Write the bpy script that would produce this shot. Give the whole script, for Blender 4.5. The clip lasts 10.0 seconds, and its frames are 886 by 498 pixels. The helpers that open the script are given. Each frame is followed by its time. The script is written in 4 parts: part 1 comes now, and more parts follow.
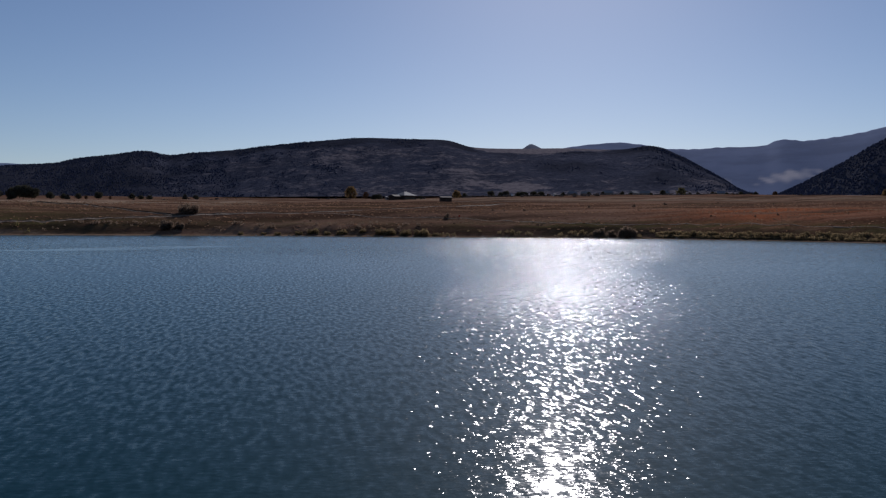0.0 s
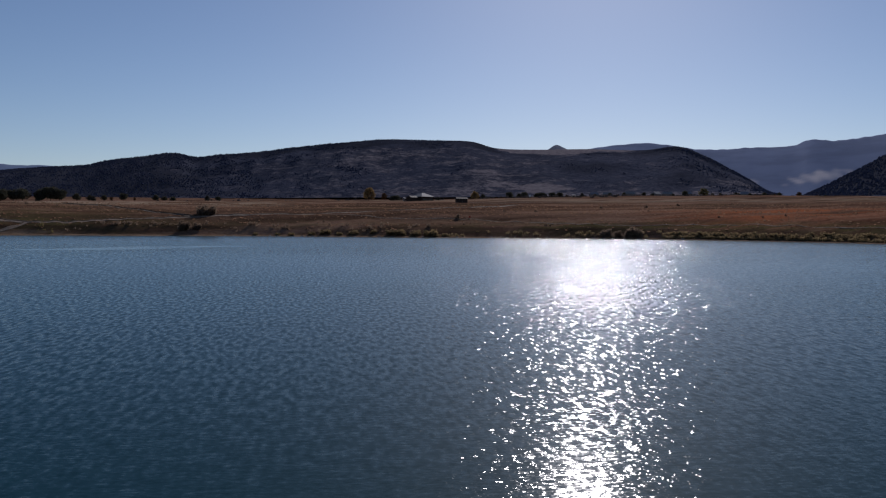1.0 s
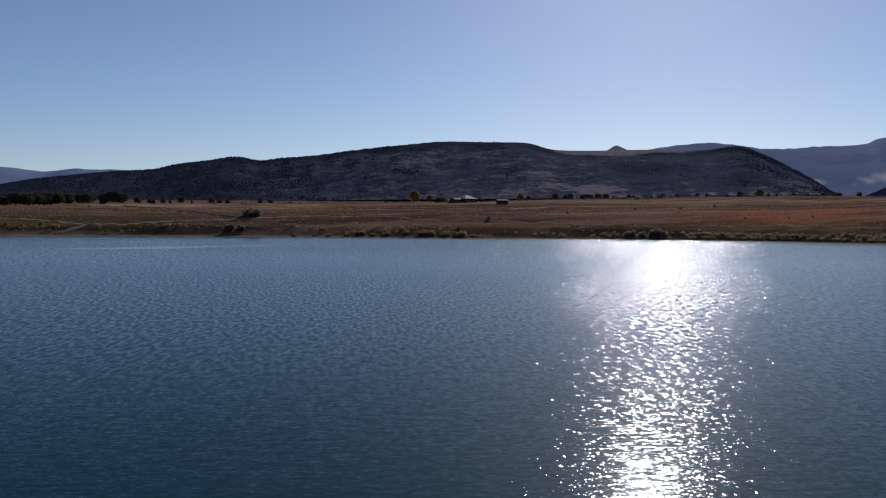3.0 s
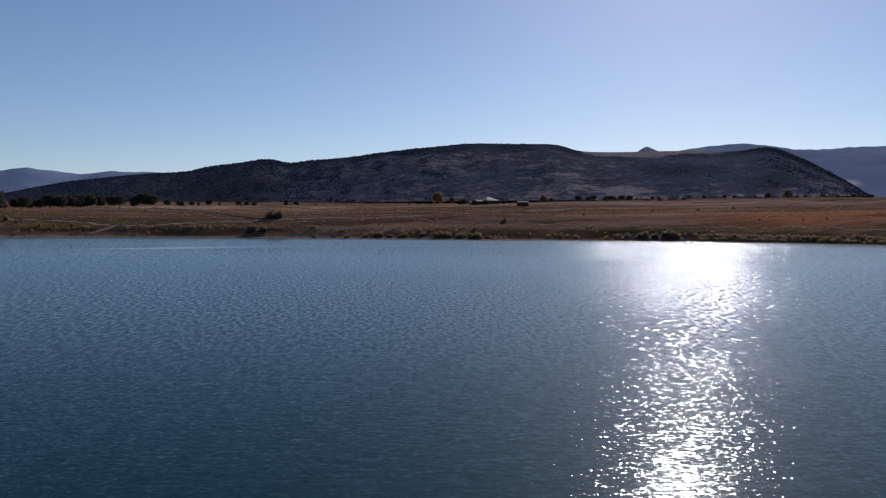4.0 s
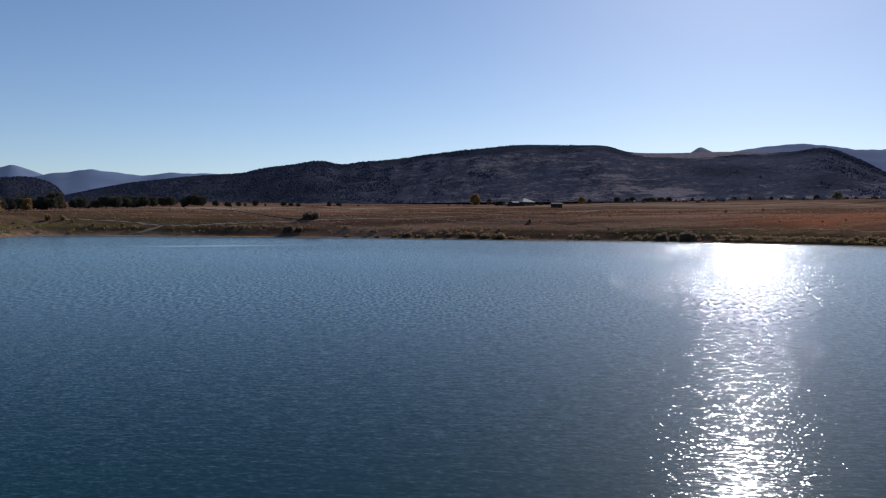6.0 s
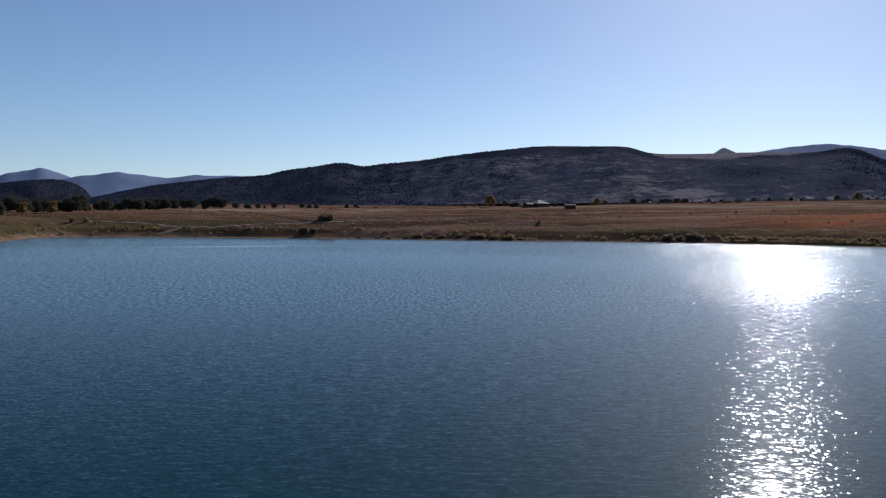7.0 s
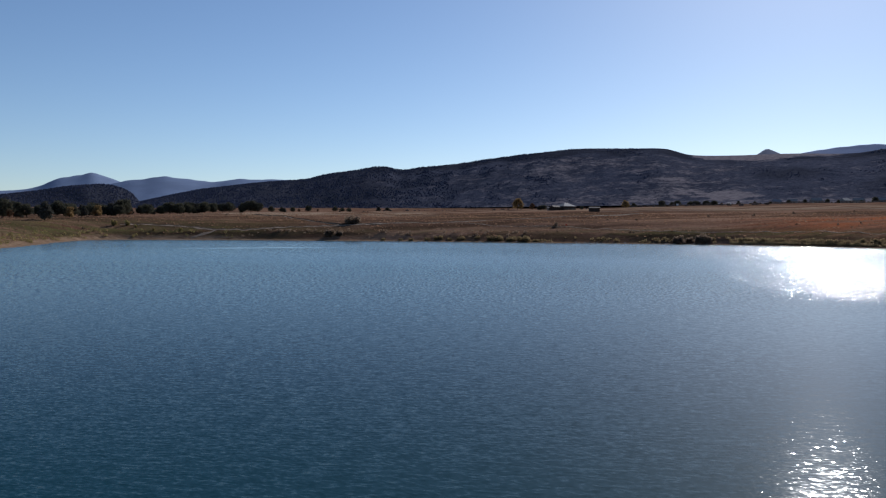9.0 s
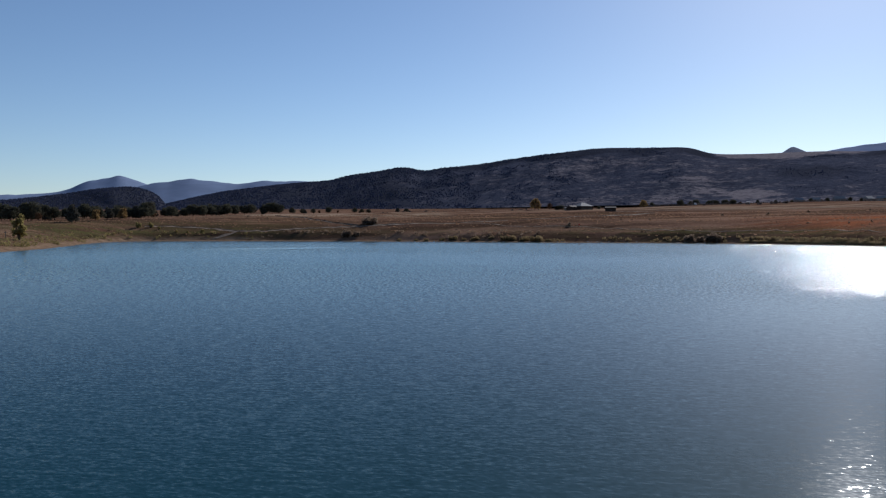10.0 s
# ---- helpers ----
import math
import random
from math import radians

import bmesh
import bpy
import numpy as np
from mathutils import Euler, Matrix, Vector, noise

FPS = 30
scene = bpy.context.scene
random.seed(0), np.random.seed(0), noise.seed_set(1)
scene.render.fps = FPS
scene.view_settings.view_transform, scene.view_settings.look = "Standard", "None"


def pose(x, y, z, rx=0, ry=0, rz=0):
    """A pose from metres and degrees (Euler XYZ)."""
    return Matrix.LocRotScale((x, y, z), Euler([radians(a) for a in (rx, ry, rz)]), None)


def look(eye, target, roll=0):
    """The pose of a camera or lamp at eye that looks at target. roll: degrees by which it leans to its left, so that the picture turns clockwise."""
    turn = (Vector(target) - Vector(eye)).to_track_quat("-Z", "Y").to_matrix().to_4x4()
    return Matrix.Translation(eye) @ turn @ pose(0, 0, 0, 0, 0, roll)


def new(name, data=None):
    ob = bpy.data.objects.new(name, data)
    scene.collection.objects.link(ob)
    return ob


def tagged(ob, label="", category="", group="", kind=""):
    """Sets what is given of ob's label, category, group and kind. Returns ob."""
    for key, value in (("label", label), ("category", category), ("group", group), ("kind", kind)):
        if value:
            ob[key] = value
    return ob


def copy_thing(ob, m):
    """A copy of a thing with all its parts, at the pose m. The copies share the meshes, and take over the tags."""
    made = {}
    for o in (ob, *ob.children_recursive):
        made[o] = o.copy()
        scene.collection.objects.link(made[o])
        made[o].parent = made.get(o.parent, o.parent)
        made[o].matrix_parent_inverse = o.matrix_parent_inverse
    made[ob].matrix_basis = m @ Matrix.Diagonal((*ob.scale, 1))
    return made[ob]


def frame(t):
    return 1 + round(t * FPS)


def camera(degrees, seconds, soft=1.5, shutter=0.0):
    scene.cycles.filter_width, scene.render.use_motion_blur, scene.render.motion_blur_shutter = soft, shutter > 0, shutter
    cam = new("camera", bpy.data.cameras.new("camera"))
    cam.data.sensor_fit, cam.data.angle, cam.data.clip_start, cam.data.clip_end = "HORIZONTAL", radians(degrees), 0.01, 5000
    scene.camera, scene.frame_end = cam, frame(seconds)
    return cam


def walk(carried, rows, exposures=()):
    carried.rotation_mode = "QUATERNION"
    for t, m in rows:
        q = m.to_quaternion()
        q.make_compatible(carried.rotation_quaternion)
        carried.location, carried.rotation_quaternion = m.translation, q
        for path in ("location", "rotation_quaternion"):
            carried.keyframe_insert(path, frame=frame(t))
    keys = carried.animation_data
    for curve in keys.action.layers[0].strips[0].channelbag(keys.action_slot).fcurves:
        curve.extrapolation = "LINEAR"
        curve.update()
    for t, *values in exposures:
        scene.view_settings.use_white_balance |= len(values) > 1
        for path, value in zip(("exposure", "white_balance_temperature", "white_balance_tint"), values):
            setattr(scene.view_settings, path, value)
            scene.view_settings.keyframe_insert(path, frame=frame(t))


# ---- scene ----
cam = camera(57.4, 10.0, 1.25)
PATH = [
    (0, (-29.236, 31.847, 8.979), (-28.972, 33.828, 8.903), 0.3),
    (0.5, (-25.424, 27.669, 8.989), (-25.2, 29.655, 8.915), 0.3),
    (1, (-21.549, 23.47, 8.98), (-21.351, 25.459, 8.906), 0.3),
    (1.5, (-17.717, 19.259, 8.983), (-17.567, 21.252, 8.91), 0.2),
    (2, (-13.859, 15.023, 8.98), (-13.742, 17.018, 8.908), 0.2),
    (2.5, (-10.012, 10.827, 8.987), (-9.927, 12.824, 8.915), 0.2),
    (4, (1.537, -1.755, 9.002), (1.506, 0.243, 8.935), 0.2),
    (4.5, (5.332, -6.035, 8.997), (5.273, -4.036, 8.931), 0.2),
    (5, (9.297, -10.364, 9.0), (9.195, -8.368, 8.934), 0.2),
    (5.5, (13.301, -14.496, 9.005), (13.167, -12.502, 8.939), 0.3),
    (7, (25.186, -27.093, 9.0), (24.966, -25.106, 8.938), 0.3),
    (7.5, (29.11, -31.346, 8.997), (28.862, -29.362, 8.938), 0.2),
    (8, (33.056, -35.495, 9.001), (32.773, -33.516, 8.944), 0.2),
    (8.5, (36.938, -39.609, 9.013), (36.629, -37.633, 8.956), 0.2),
    (9, (40.804, -43.598, 9.024), (40.48, -41.625, 8.968), 0.2),
    (9.5, (44.332, -47.323, 9.017), (43.987, -45.353, 8.961), 0.0),
    (10, (47.748, -51.165, 9.03), (47.366, -49.203, 8.975), -0.1),
]
EXPOSURES = [(0.0, -0.50, 6000, 17), (5.0, -0.07, 5950, 15), (10.0, 0.12, 5900, 11)]
walk(cam, [(t, look(eye, target, roll)) for t, eye, target, roll in PATH], EXPOSURES)

# ---- light ----
SUN_AZ, SUN_EL = 16.3, 26.5
sun_way = Vector((math.sin(radians(SUN_AZ)) * math.cos(radians(SUN_EL)), math.cos(radians(SUN_AZ)) * math.cos(radians(SUN_EL)), math.sin(radians(SUN_EL))))
world = bpy.data.worlds.new("sky")
scene.world = world
world.use_nodes = True
sky = world.node_tree.nodes.new("ShaderNodeTexSky")
sky.sky_type, sky.sun_disc = "NISHITA", False
sky.sun_elevation, sky.sun_rotation = radians(SUN_EL), radians(SUN_AZ)
sky.altitude, sky.air_density, sky.dust_density, sky.ozone_density = 1600, 1.0, 0.75, 2.3
world.node_tree.nodes["Background"].inputs["Strength"].default_value = 0.078
world.node_tree.links.new(sky.outputs["Color"], world.node_tree.nodes["Background"].inputs["Color"])
sun_lamp = bpy.data.lights.new("sun", "SUN")
sun_lamp.energy, sun_lamp.angle, sun_lamp.color = 4.4, radians(0.5), (1.0, 0.95, 0.88)
new("sun", sun_lamp).matrix_world = look(sun_way * 500, (0, 0, 0))

# ---- materials ----


class Nodes:
    """Short hand for a material's node tree."""

    def __init__(self, name, roughness=0.9, specular=0.2):
        self.mat = bpy.data.materials.new(name)
        self.mat.use_nodes = True
        self.tree = self.mat.node_tree
        self.bsdf = self.tree.nodes["Principled BSDF"]
        self.bsdf.inputs["Roughness"].default_value = roughness
        self.bsdf.inputs["Specular IOR Level"].default_value = specular
        self.place = self.tree.nodes.new("ShaderNodeNewGeometry").outputs["Position"]

    def link(self, a, b):
        self.tree.links.new(a, b)

    def put(self, socket, value):
        if isinstance(value, bpy.types.NodeSocket):
            self.link(value, socket)
        else:
            socket.default_value = value

    def noise(self, scale, detail=4.0, stretch=(1, 1, 1), rough=0.55, out="Fac", shift=(0, 0, 0)):
        m = self.tree.nodes.new("ShaderNodeMapping")
        m.inputs["Scale"].default_value, m.inputs["Location"].default_value = stretch, shift
        self.link(self.place, m.inputs["Vector"])
        n = self.tree.nodes.new("ShaderNodeTexNoise")
        n.inputs["Scale"].default_value, n.inputs["Detail"].default_value, n.inputs["Roughness"].default_value = scale, detail, rough
        self.link(m.outputs["Vector"], n.inputs["Vector"])
        return n.outputs[out]

    def waves(self, scale, length, turn, detail, shift):
        """A train of ripples: crests `length` times longer than they are deep, turned by so many degrees from the x axis."""
        m = self.tree.nodes.new("ShaderNodeMapping")
        m.vector_type = "TEXTURE"
        m.inputs["Scale"].default_value, m.inputs["Rotation"].default_value, m.inputs["Location"].default_value = (length, 1, 1), (0, 0, radians(turn)), (31.7 * shift, 17.3 * shift, 0)
        self.link(self.place, m.inputs["Vector"])
        n = self.tree.nodes.new("ShaderNodeTexNoise")
        n.inputs["Scale"].default_value, n.inputs["Detail"].default_value = scale, detail
        self.link(m.outputs["Vector"], n.inputs["Vector"])
        return n.outputs["Fac"]

    def ramp(self, fac, lo, hi):
        n = self.tree.nodes.new("ShaderNodeMapRange")
        n.interpolation_type = "SMOOTHSTEP"
        self.put(n.inputs["Value"], fac)
        n.inputs["From Min"].default_value, n.inputs["From Max"].default_value = lo, hi
        return n.outputs["Result"]

    def mix(self, fac, a, b, blend="MIX"):
        n = self.tree.nodes.new("ShaderNodeMix")
        n.data_type, n.blend_type = "RGBA", blend
        self.put(n.inputs[0], fac)
        for socket, v in ((n.inputs[6], a), (n.inputs[7], b)):
            self.put(socket, v if isinstance(v, bpy.types.NodeSocket) else (*v, 1))
        return n.outputs[2]

    def math(self, op, a, b=0.0):
        n = self.tree.nodes.new("ShaderNodeMath")
        n.operation = op
        self.put(n.inputs[0], a)
        self.put(n.inputs[1], b)
        return n.outputs[0]

    def vec(self, op, a, b=(0, 0, 0), scale=1.0):
        n = self.tree.nodes.new("ShaderNodeVectorMath")
        n.operation = op
        self.put(n.inputs[0], a)
        self.put(n.inputs[1], b)
        self.put(n.inputs[3], scale)
        return n.outputs[0]

    def attribute(self, name):
        n = self.tree.nodes.new("ShaderNodeAttribute")
        n.attribute_name = name
        return n.outputs["Fac"]

    def random(self, island=False):
        if island:
            return self.tree.nodes.new("ShaderNodeNewGeometry").outputs["Random Per Island"]
        return self.tree.nodes.new("ShaderNodeObjectInfo").outputs["Random"]

    def bump(self, fac, strength, distance):
        n = self.tree.nodes.new("ShaderNodeBump")
        n.inputs["Strength"].default_value, n.inputs["Distance"].default_value = strength, distance
        self.link(fac, n.inputs["Height"])
        self.link(n.outputs["Normal"], self.bsdf.inputs["Normal"])

    def color(self, c):
        self.put(self.bsdf.inputs["Base Color"], c if isinstance(c, bpy.types.NodeSocket) else (*c, 1))
        return self.mat


def leaf_material(name, dark, light, translucent=0.35):
    """Leaves that vary from one to the next and let some light through."""
    n = Nodes(name, 0.9, 0.02)
    c = n.mix(n.random(True), dark, light)
    n.color(c)
    t = n.tree.nodes.new("ShaderNodeBsdfTranslucent")
    n.link(c, t.inputs["Color"])
    m = n.tree.nodes.new("ShaderNodeMixShader")
    m.inputs[0].default_value = translucent
    out = n.tree.nodes["Material Output"]
    n.link(n.bsdf.outputs[0], m.inputs[1])
    n.link(t.outputs[0], m.inputs[2])
    n.link(m.outputs[0], out.inputs["Surface"])
    return n.mat


def plain_material(name, a, b, scale, roughness=0.85, bump=0.0, stretch=(1, 1, 1), metallic=0.0):
    n = Nodes(name, roughness, 0.08)
    f = n.noise(scale, 5, stretch)
    n.bsdf.inputs["Metallic"].default_value = metallic
    if bump:
        n.bump(f, 0.6, bump)
    return n.color(n.mix(n.ramp(f, 0.3, 0.7), a, b))


def water_material():
    """Short-crested wind ripples, with capillary roughness over them; a sheltered patch and gusts vary their height."""
    n = Nodes("lake_water", 0.05, 0.095)
    n.bsdf.inputs["IOR"].default_value = 1.30
    gust = n.ramp(n.noise(0.014, 3, (0.4, 1, 1)), 0.30, 0.70)
    split = n.tree.nodes.new("ShaderNodeSeparateXYZ")
    n.link(n.place, split.inputs[0])
    swell = n.ramp(split.outputs["Y"], 20.0, 100.0)

    def train(scale, length, turn, detail, shift):
        return n.math("SUBTRACT", n.waves(scale, length, turn, detail, shift), 0.5)

    def total(*terms):
        out = None
        for field, size in terms:
            t = n.math("MULTIPLY", field, size)
            out = t if out is None else n.math("ADD", out, t)
        return out

    near_y = total((train(3.2, 3.2, 4, 1.0, 1), 0.36), (train(7.0, 2.2, -9, 1.0, 2), 0.48), (train(1.1, 3.0, -5, 1.0, 4), 0.10))
    near_x = total((train(3.6, 1.0, 8, 1.0, 5), 0.42), (train(8.0, 0.8, -8, 1.2, 6), 0.52))
    mid_y = total((train(0.8, 0.32, 4, 1.2, 7), 0.66), (train(4.5, 1.8, -7, 1.0, 8), 0.38))
    mid_x = total((train(0.8, 0.26, -4, 1.2, 9), 0.64), (train(4.5, 1.0, 7, 1.0, 10), 0.38))
    far_y = total((train(0.30, 0.10, 2, 1.2, 11), 0.90), (train(2.0, 1.0, -7, 1.0, 12), 0.30))
    far_x = total((train(0.30, 0.10, -2, 1.2, 13), 0.82), (train(2.0, 1.0, 7, 1.0, 14), 0.30))
    offing = n.ramp(split.outputs["Y"], 110.0, 260.0)

    def mixed(a, b, fac):
        return n.math("ADD", n.math("MULTIPLY", a, n.math("SUBTRACT", 1.0, fac)), n.math("MULTIPLY", b, fac))

    far_x, far_y = mixed(mid_x, far_x, offing), mixed(mid_y, far_y, offing)

    fetch = n.ramp(split.outputs["Y"], 0.0, 170.0)
    lee = n.math("SUBTRACT", split.outputs["X"], n.math("MULTIPLY", split.outputs["Y"], 0.22))
    lee = n.math("ADD", lee, n.math("MULTIPLY", n.math("MINIMUM", split.outputs["Y"], 0.0), 0.25))
    lee = n.math("ADD", lee, n.math("MULTIPLY", n.math("SUBTRACT", n.noise(0.05, 3, (0.6, 1, 1), shift=(9, 9, 0)), 0.5), 7.0))
    wide = n.math("SUBTRACT", n.math("ADD", fetch, 1.08), n.math("MULTIPLY", n.ramp(lee, 8.0, 42.0), 0.40))
    deep = n.math("ADD", n.math("MULTIPLY", fetch, 0.28), 1.0)
    between = n.math("ADD", n.math("MULTIPLY", n.math("MULTIPLY", swell, n.math("SUBTRACT", 1.0, swell)), 1.1), 1.0)
    join = n.tree.nodes.new("ShaderNodeCombineXYZ")
    n.link(n.math("MULTIPLY", mixed(near_x, far_x, swell), wide), join.inputs[0])
    n.link(n.math("MULTIPLY", mixed(near_y, far_y, swell), deep), join.inputs[1])
    slope = n.vec("SCALE", join.outputs[0], scale=between)
    lean = n.math("ADD", n.math("MULTIPLY", fetch, 0.016), 0.042)
    calm = n.math("MULTIPLY", n.ramp(lee, 40.0, 57.0), n.math("SUBTRACT", 1.0, n.ramp(split.outputs["Y"], 36.0, 72.0)))
    wind = n.math("SUBTRACT", 1.0, n.math("MULTIPLY", calm, 0.55))
    strength = n.math("MULTIPLY", n.math("ADD", n.math("MULTIPLY", gust, 0.24), 0.76), wind)
    # a wind slick off the west bank
    along = n.math("MULTIPLY", n.math("ADD", split.outputs["X"], 88.0), 1 / 34)
    across = n.math("MULTIPLY", n.math("SUBTRACT", n.math("SUBTRACT", split.outputs["Y"], 270.0), n.math("MULTIPLY", along, 22.0)), 1 / 15)
    ring = n.math("ADD", n.math("MULTIPLY", along, along), n.math("MULTIPLY", across, across))
    ring = n.math("ADD", ring, n.math("MULTIPLY", n.math("SUBTRACT", n.noise(0.09, 4, (0.5, 1, 1), shift=(5, 1, 0)), 0.5), 2.6))
    slick = n.math("SUBTRACT", 1.0, n.ramp(ring, 0.3, 1.0))
    strength = n.math("MULTIPLY", strength, n.math("SUBTRACT", 1.0, n.math("MULTIPLY", slick, 0.75)))
    n.link(n.math("ADD", n.math("ADD", n.math("MULTIPLY", wind, 0.02), 0.045), n.math("MULTIPLY", swell, 0.025)), n.bsdf.inputs["Roughness"])
    lean = n.math("MULTIPLY", lean, n.math("ADD", n.math("MULTIPLY", wind, 0.45), 0.55))
    veer = n.math("MULTIPLY", n.math("MULTIPLY", n.ramp(lee, 15.0, 48.0), n.math("SUBTRACT", 1.0, fetch)), 0.05)
    slope = n.vec("ADD", slope, n.vec("SCALE", (-1, 0.2, 0), scale=veer))
    lean = n.math("MULTIPLY", lean, n.math("SUBTRACT", 1.0, n.math("MULTIPLY", slick, 0.5)))
    upright = n.vec("ADD", n.vec("SCALE", (0, -1, 0), scale=lean), (0, 0, 1))
    steep = n.vec("ADD", n.vec("SCALE", (0, -1, 0), scale=n.math("MULTIPLY", fetch, 0.036)), upright)
    slope = n.vec("SCALE", slope, scale=strength)
    n.link(n.vec("NORMALIZE", n.vec("ADD", slope, steep)), n.bsdf.inputs["Normal"])
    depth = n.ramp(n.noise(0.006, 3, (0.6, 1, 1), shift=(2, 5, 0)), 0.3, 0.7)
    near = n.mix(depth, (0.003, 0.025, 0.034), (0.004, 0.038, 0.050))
    # Body colour lightens towards the far shore, standing in for stronger reflection there.
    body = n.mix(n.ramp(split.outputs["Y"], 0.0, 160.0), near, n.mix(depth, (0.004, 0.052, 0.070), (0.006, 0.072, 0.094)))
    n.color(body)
    # between the ripples that stand out the surface is finely wrinkled and nearly level
    level = n.tree.nodes.new("ShaderNodeBsdfPrincipled")
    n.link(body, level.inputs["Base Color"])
    level.inputs["Roughness"].default_value, level.inputs["IOR"].default_value, level.inputs["Specular IOR Level"].default_value = 0.09, 1.30, 0.12
    n.link(n.vec("NORMALIZE", n.vec("ADD", n.vec("SCALE", slope, scale=0.30), upright)), level.inputs["Normal"])
    level.inputs["Coat Weight"].default_value, level.inputs["Coat Roughness"].default_value, level.inputs["Coat IOR"].default_value = 0.105, 0.62, 1.33
    both = n.tree.nodes.new("ShaderNodeMixShader")
    both.inputs[0].default_value = 0.64
    n.link(n.bsdf.outputs[0], both.inputs[1])
    n.link(level.outputs[0], both.inputs[2])
    n.link(both.outputs[0], n.tree.nodes["Material Output"].inputs["Surface"])
    return n.mat


def ground_material():
    n = Nodes("dry_grassland", 1.0, 0.0)
    streak = n.noise(0.035, 6, (0.16, 1.0, 1), 0.62)
    patch = n.noise(0.020, 4, (0.25, 1.0, 1), 0.58, shift=(3, 9, 0))
    grain = n.noise(0.9, 5, (0.6, 1, 1), 0.7)
    c = n.mix(n.ramp(streak, 0.41, 0.60), (0.124, 0.066, 0.044), (0.265, 0.158, 0.108))
    c = n.mix(n.ramp(patch, 0.46, 0.62), c, (0.094, 0.056, 0.038))
    strand = n.noise(0.14, 5, (0.07, 1.0, 1), 0.6, shift=(6, 2, 0))
    c = n.mix(n.math("MULTIPLY", n.ramp(strand, 0.56, 0.70), 0.7), c, (0.060, 0.040, 0.026))
    c = n.mix(n.math("MULTIPLY", n.ramp(strand, 0.44, 0.30), 0.6), c, (0.270, 0.190, 0.125))
    c = n.mix(n.math("MULTIPLY", n.ramp(n.noise(0.05, 4, (0.3, 1, 1), shift=(1, 2, 0)), 0.6, 0.72), 0.7), c, (0.285, 0.182, 0.108))
    c = n.mix(n.math("MULTIPLY", n.ramp(n.noise(0.022, 4, (0.4, 1, 1), shift=(11, 4, 0)), 0.55, 0.75), 0.6), c, (0.112, 0.086, 0.034))
    c = n.mix(n.math("MULTIPLY", n.attribute("rust"), n.ramp(n.noise(0.05, 5, (0.3, 1, 1), shift=(5, 5, 0)), 0.32, 0.6)), c, (0.340, 0.120, 0.056))
    c = n.mix(n.math("MULTIPLY", n.attribute("green"), n.ramp(n.noise(0.12, 4, (0.4, 1, 1)), 0.3, 0.6)), c, (0.105, 0.092, 0.038))
    c = n.mix(n.math("MULTIPLY", n.attribute("pale"), n.ramp(n.noise(0.07, 4, (0.25, 1, 1), shift=(8, 1, 0)), 0.4, 0.6)), c, (0.35, 0.255, 0.178))
    sand = n.mix(n.ramp(n.noise(0.35, 5, (0.3, 1, 1)), 0.35, 0.65), (0.17, 0.110, 0.072), (0.30, 0.205, 0.135))
    c = n.mix(n.attribute("sand"), c, sand)
    c = n.mix(n.attribute("shaded_earth"), c, (0.050, 0.032, 0.022))
    c = n.mix(n.ramp(grain, 0.35, 0.75), c, n.mix(1.0, c, (0.55, 0.52, 0.5), "MULTIPLY"))
    n.bump(grain, 0.8, 0.35)
    return n.color(c)


def hill_material(name, grass, scrub, rock, wooded=0.5, under=0.95):
    """Scrub, dry grass and low outcrops on a hillside."""
    n = Nodes(name, 1.0, 0.0)
    big = n.noise(0.005, 4, (0.6, 0.6, 1.4), 0.6)
    dash = n.noise(0.055, 6, (0.33, 0.33, 1.9), 0.68, shift=(4, 1, 0))
    fine = n.noise(0.13, 5, (0.7, 0.7, 1.3), 0.7)
    bare = n.attribute("bare")
    cover = n.math("ADD", n.math("MULTIPLY", n.math("SUBTRACT", dash, 0.5), 2.3), n.math("MULTIPLY", n.math("SUBTRACT", big, 0.5), 1.3))
    cover = n.math("ADD", cover, n.math("MULTIPLY", n.math("SUBTRACT", fine, 0.5), 1.3))
    cover = n.math("ADD", cover, n.math("SUBTRACT", n.math("MULTIPLY", bare, 2.2), 0.80 + 0.12 * wooded))
    # Wooded ground is darkened in colour, for needle litter and shade between crowns.
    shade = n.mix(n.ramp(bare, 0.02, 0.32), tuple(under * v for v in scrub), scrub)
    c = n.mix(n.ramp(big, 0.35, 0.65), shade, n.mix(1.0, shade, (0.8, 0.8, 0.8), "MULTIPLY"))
    c = n.mix(n.ramp(cover, -0.15, 0.55), c, grass)
    ledge = n.math("MULTIPLY", n.ramp(n.noise(0.07, 5, (0.28, 0.28, 2.2), 0.65, shift=(2, 2, 7)), 0.57, 0.70), n.ramp(bare, 0.05, 0.45))
    c = n.mix(n.math("MULTIPLY", ledge, 0.7), c, rock)
    c = n.mix(n.attribute("scar"), c, (0.62, 0.56, 0.56))
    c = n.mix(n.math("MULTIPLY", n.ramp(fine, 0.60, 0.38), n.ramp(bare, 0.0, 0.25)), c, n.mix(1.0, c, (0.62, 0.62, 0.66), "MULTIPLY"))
    n.bump(fine, 0.5, 3.0)
    return n.color(c)


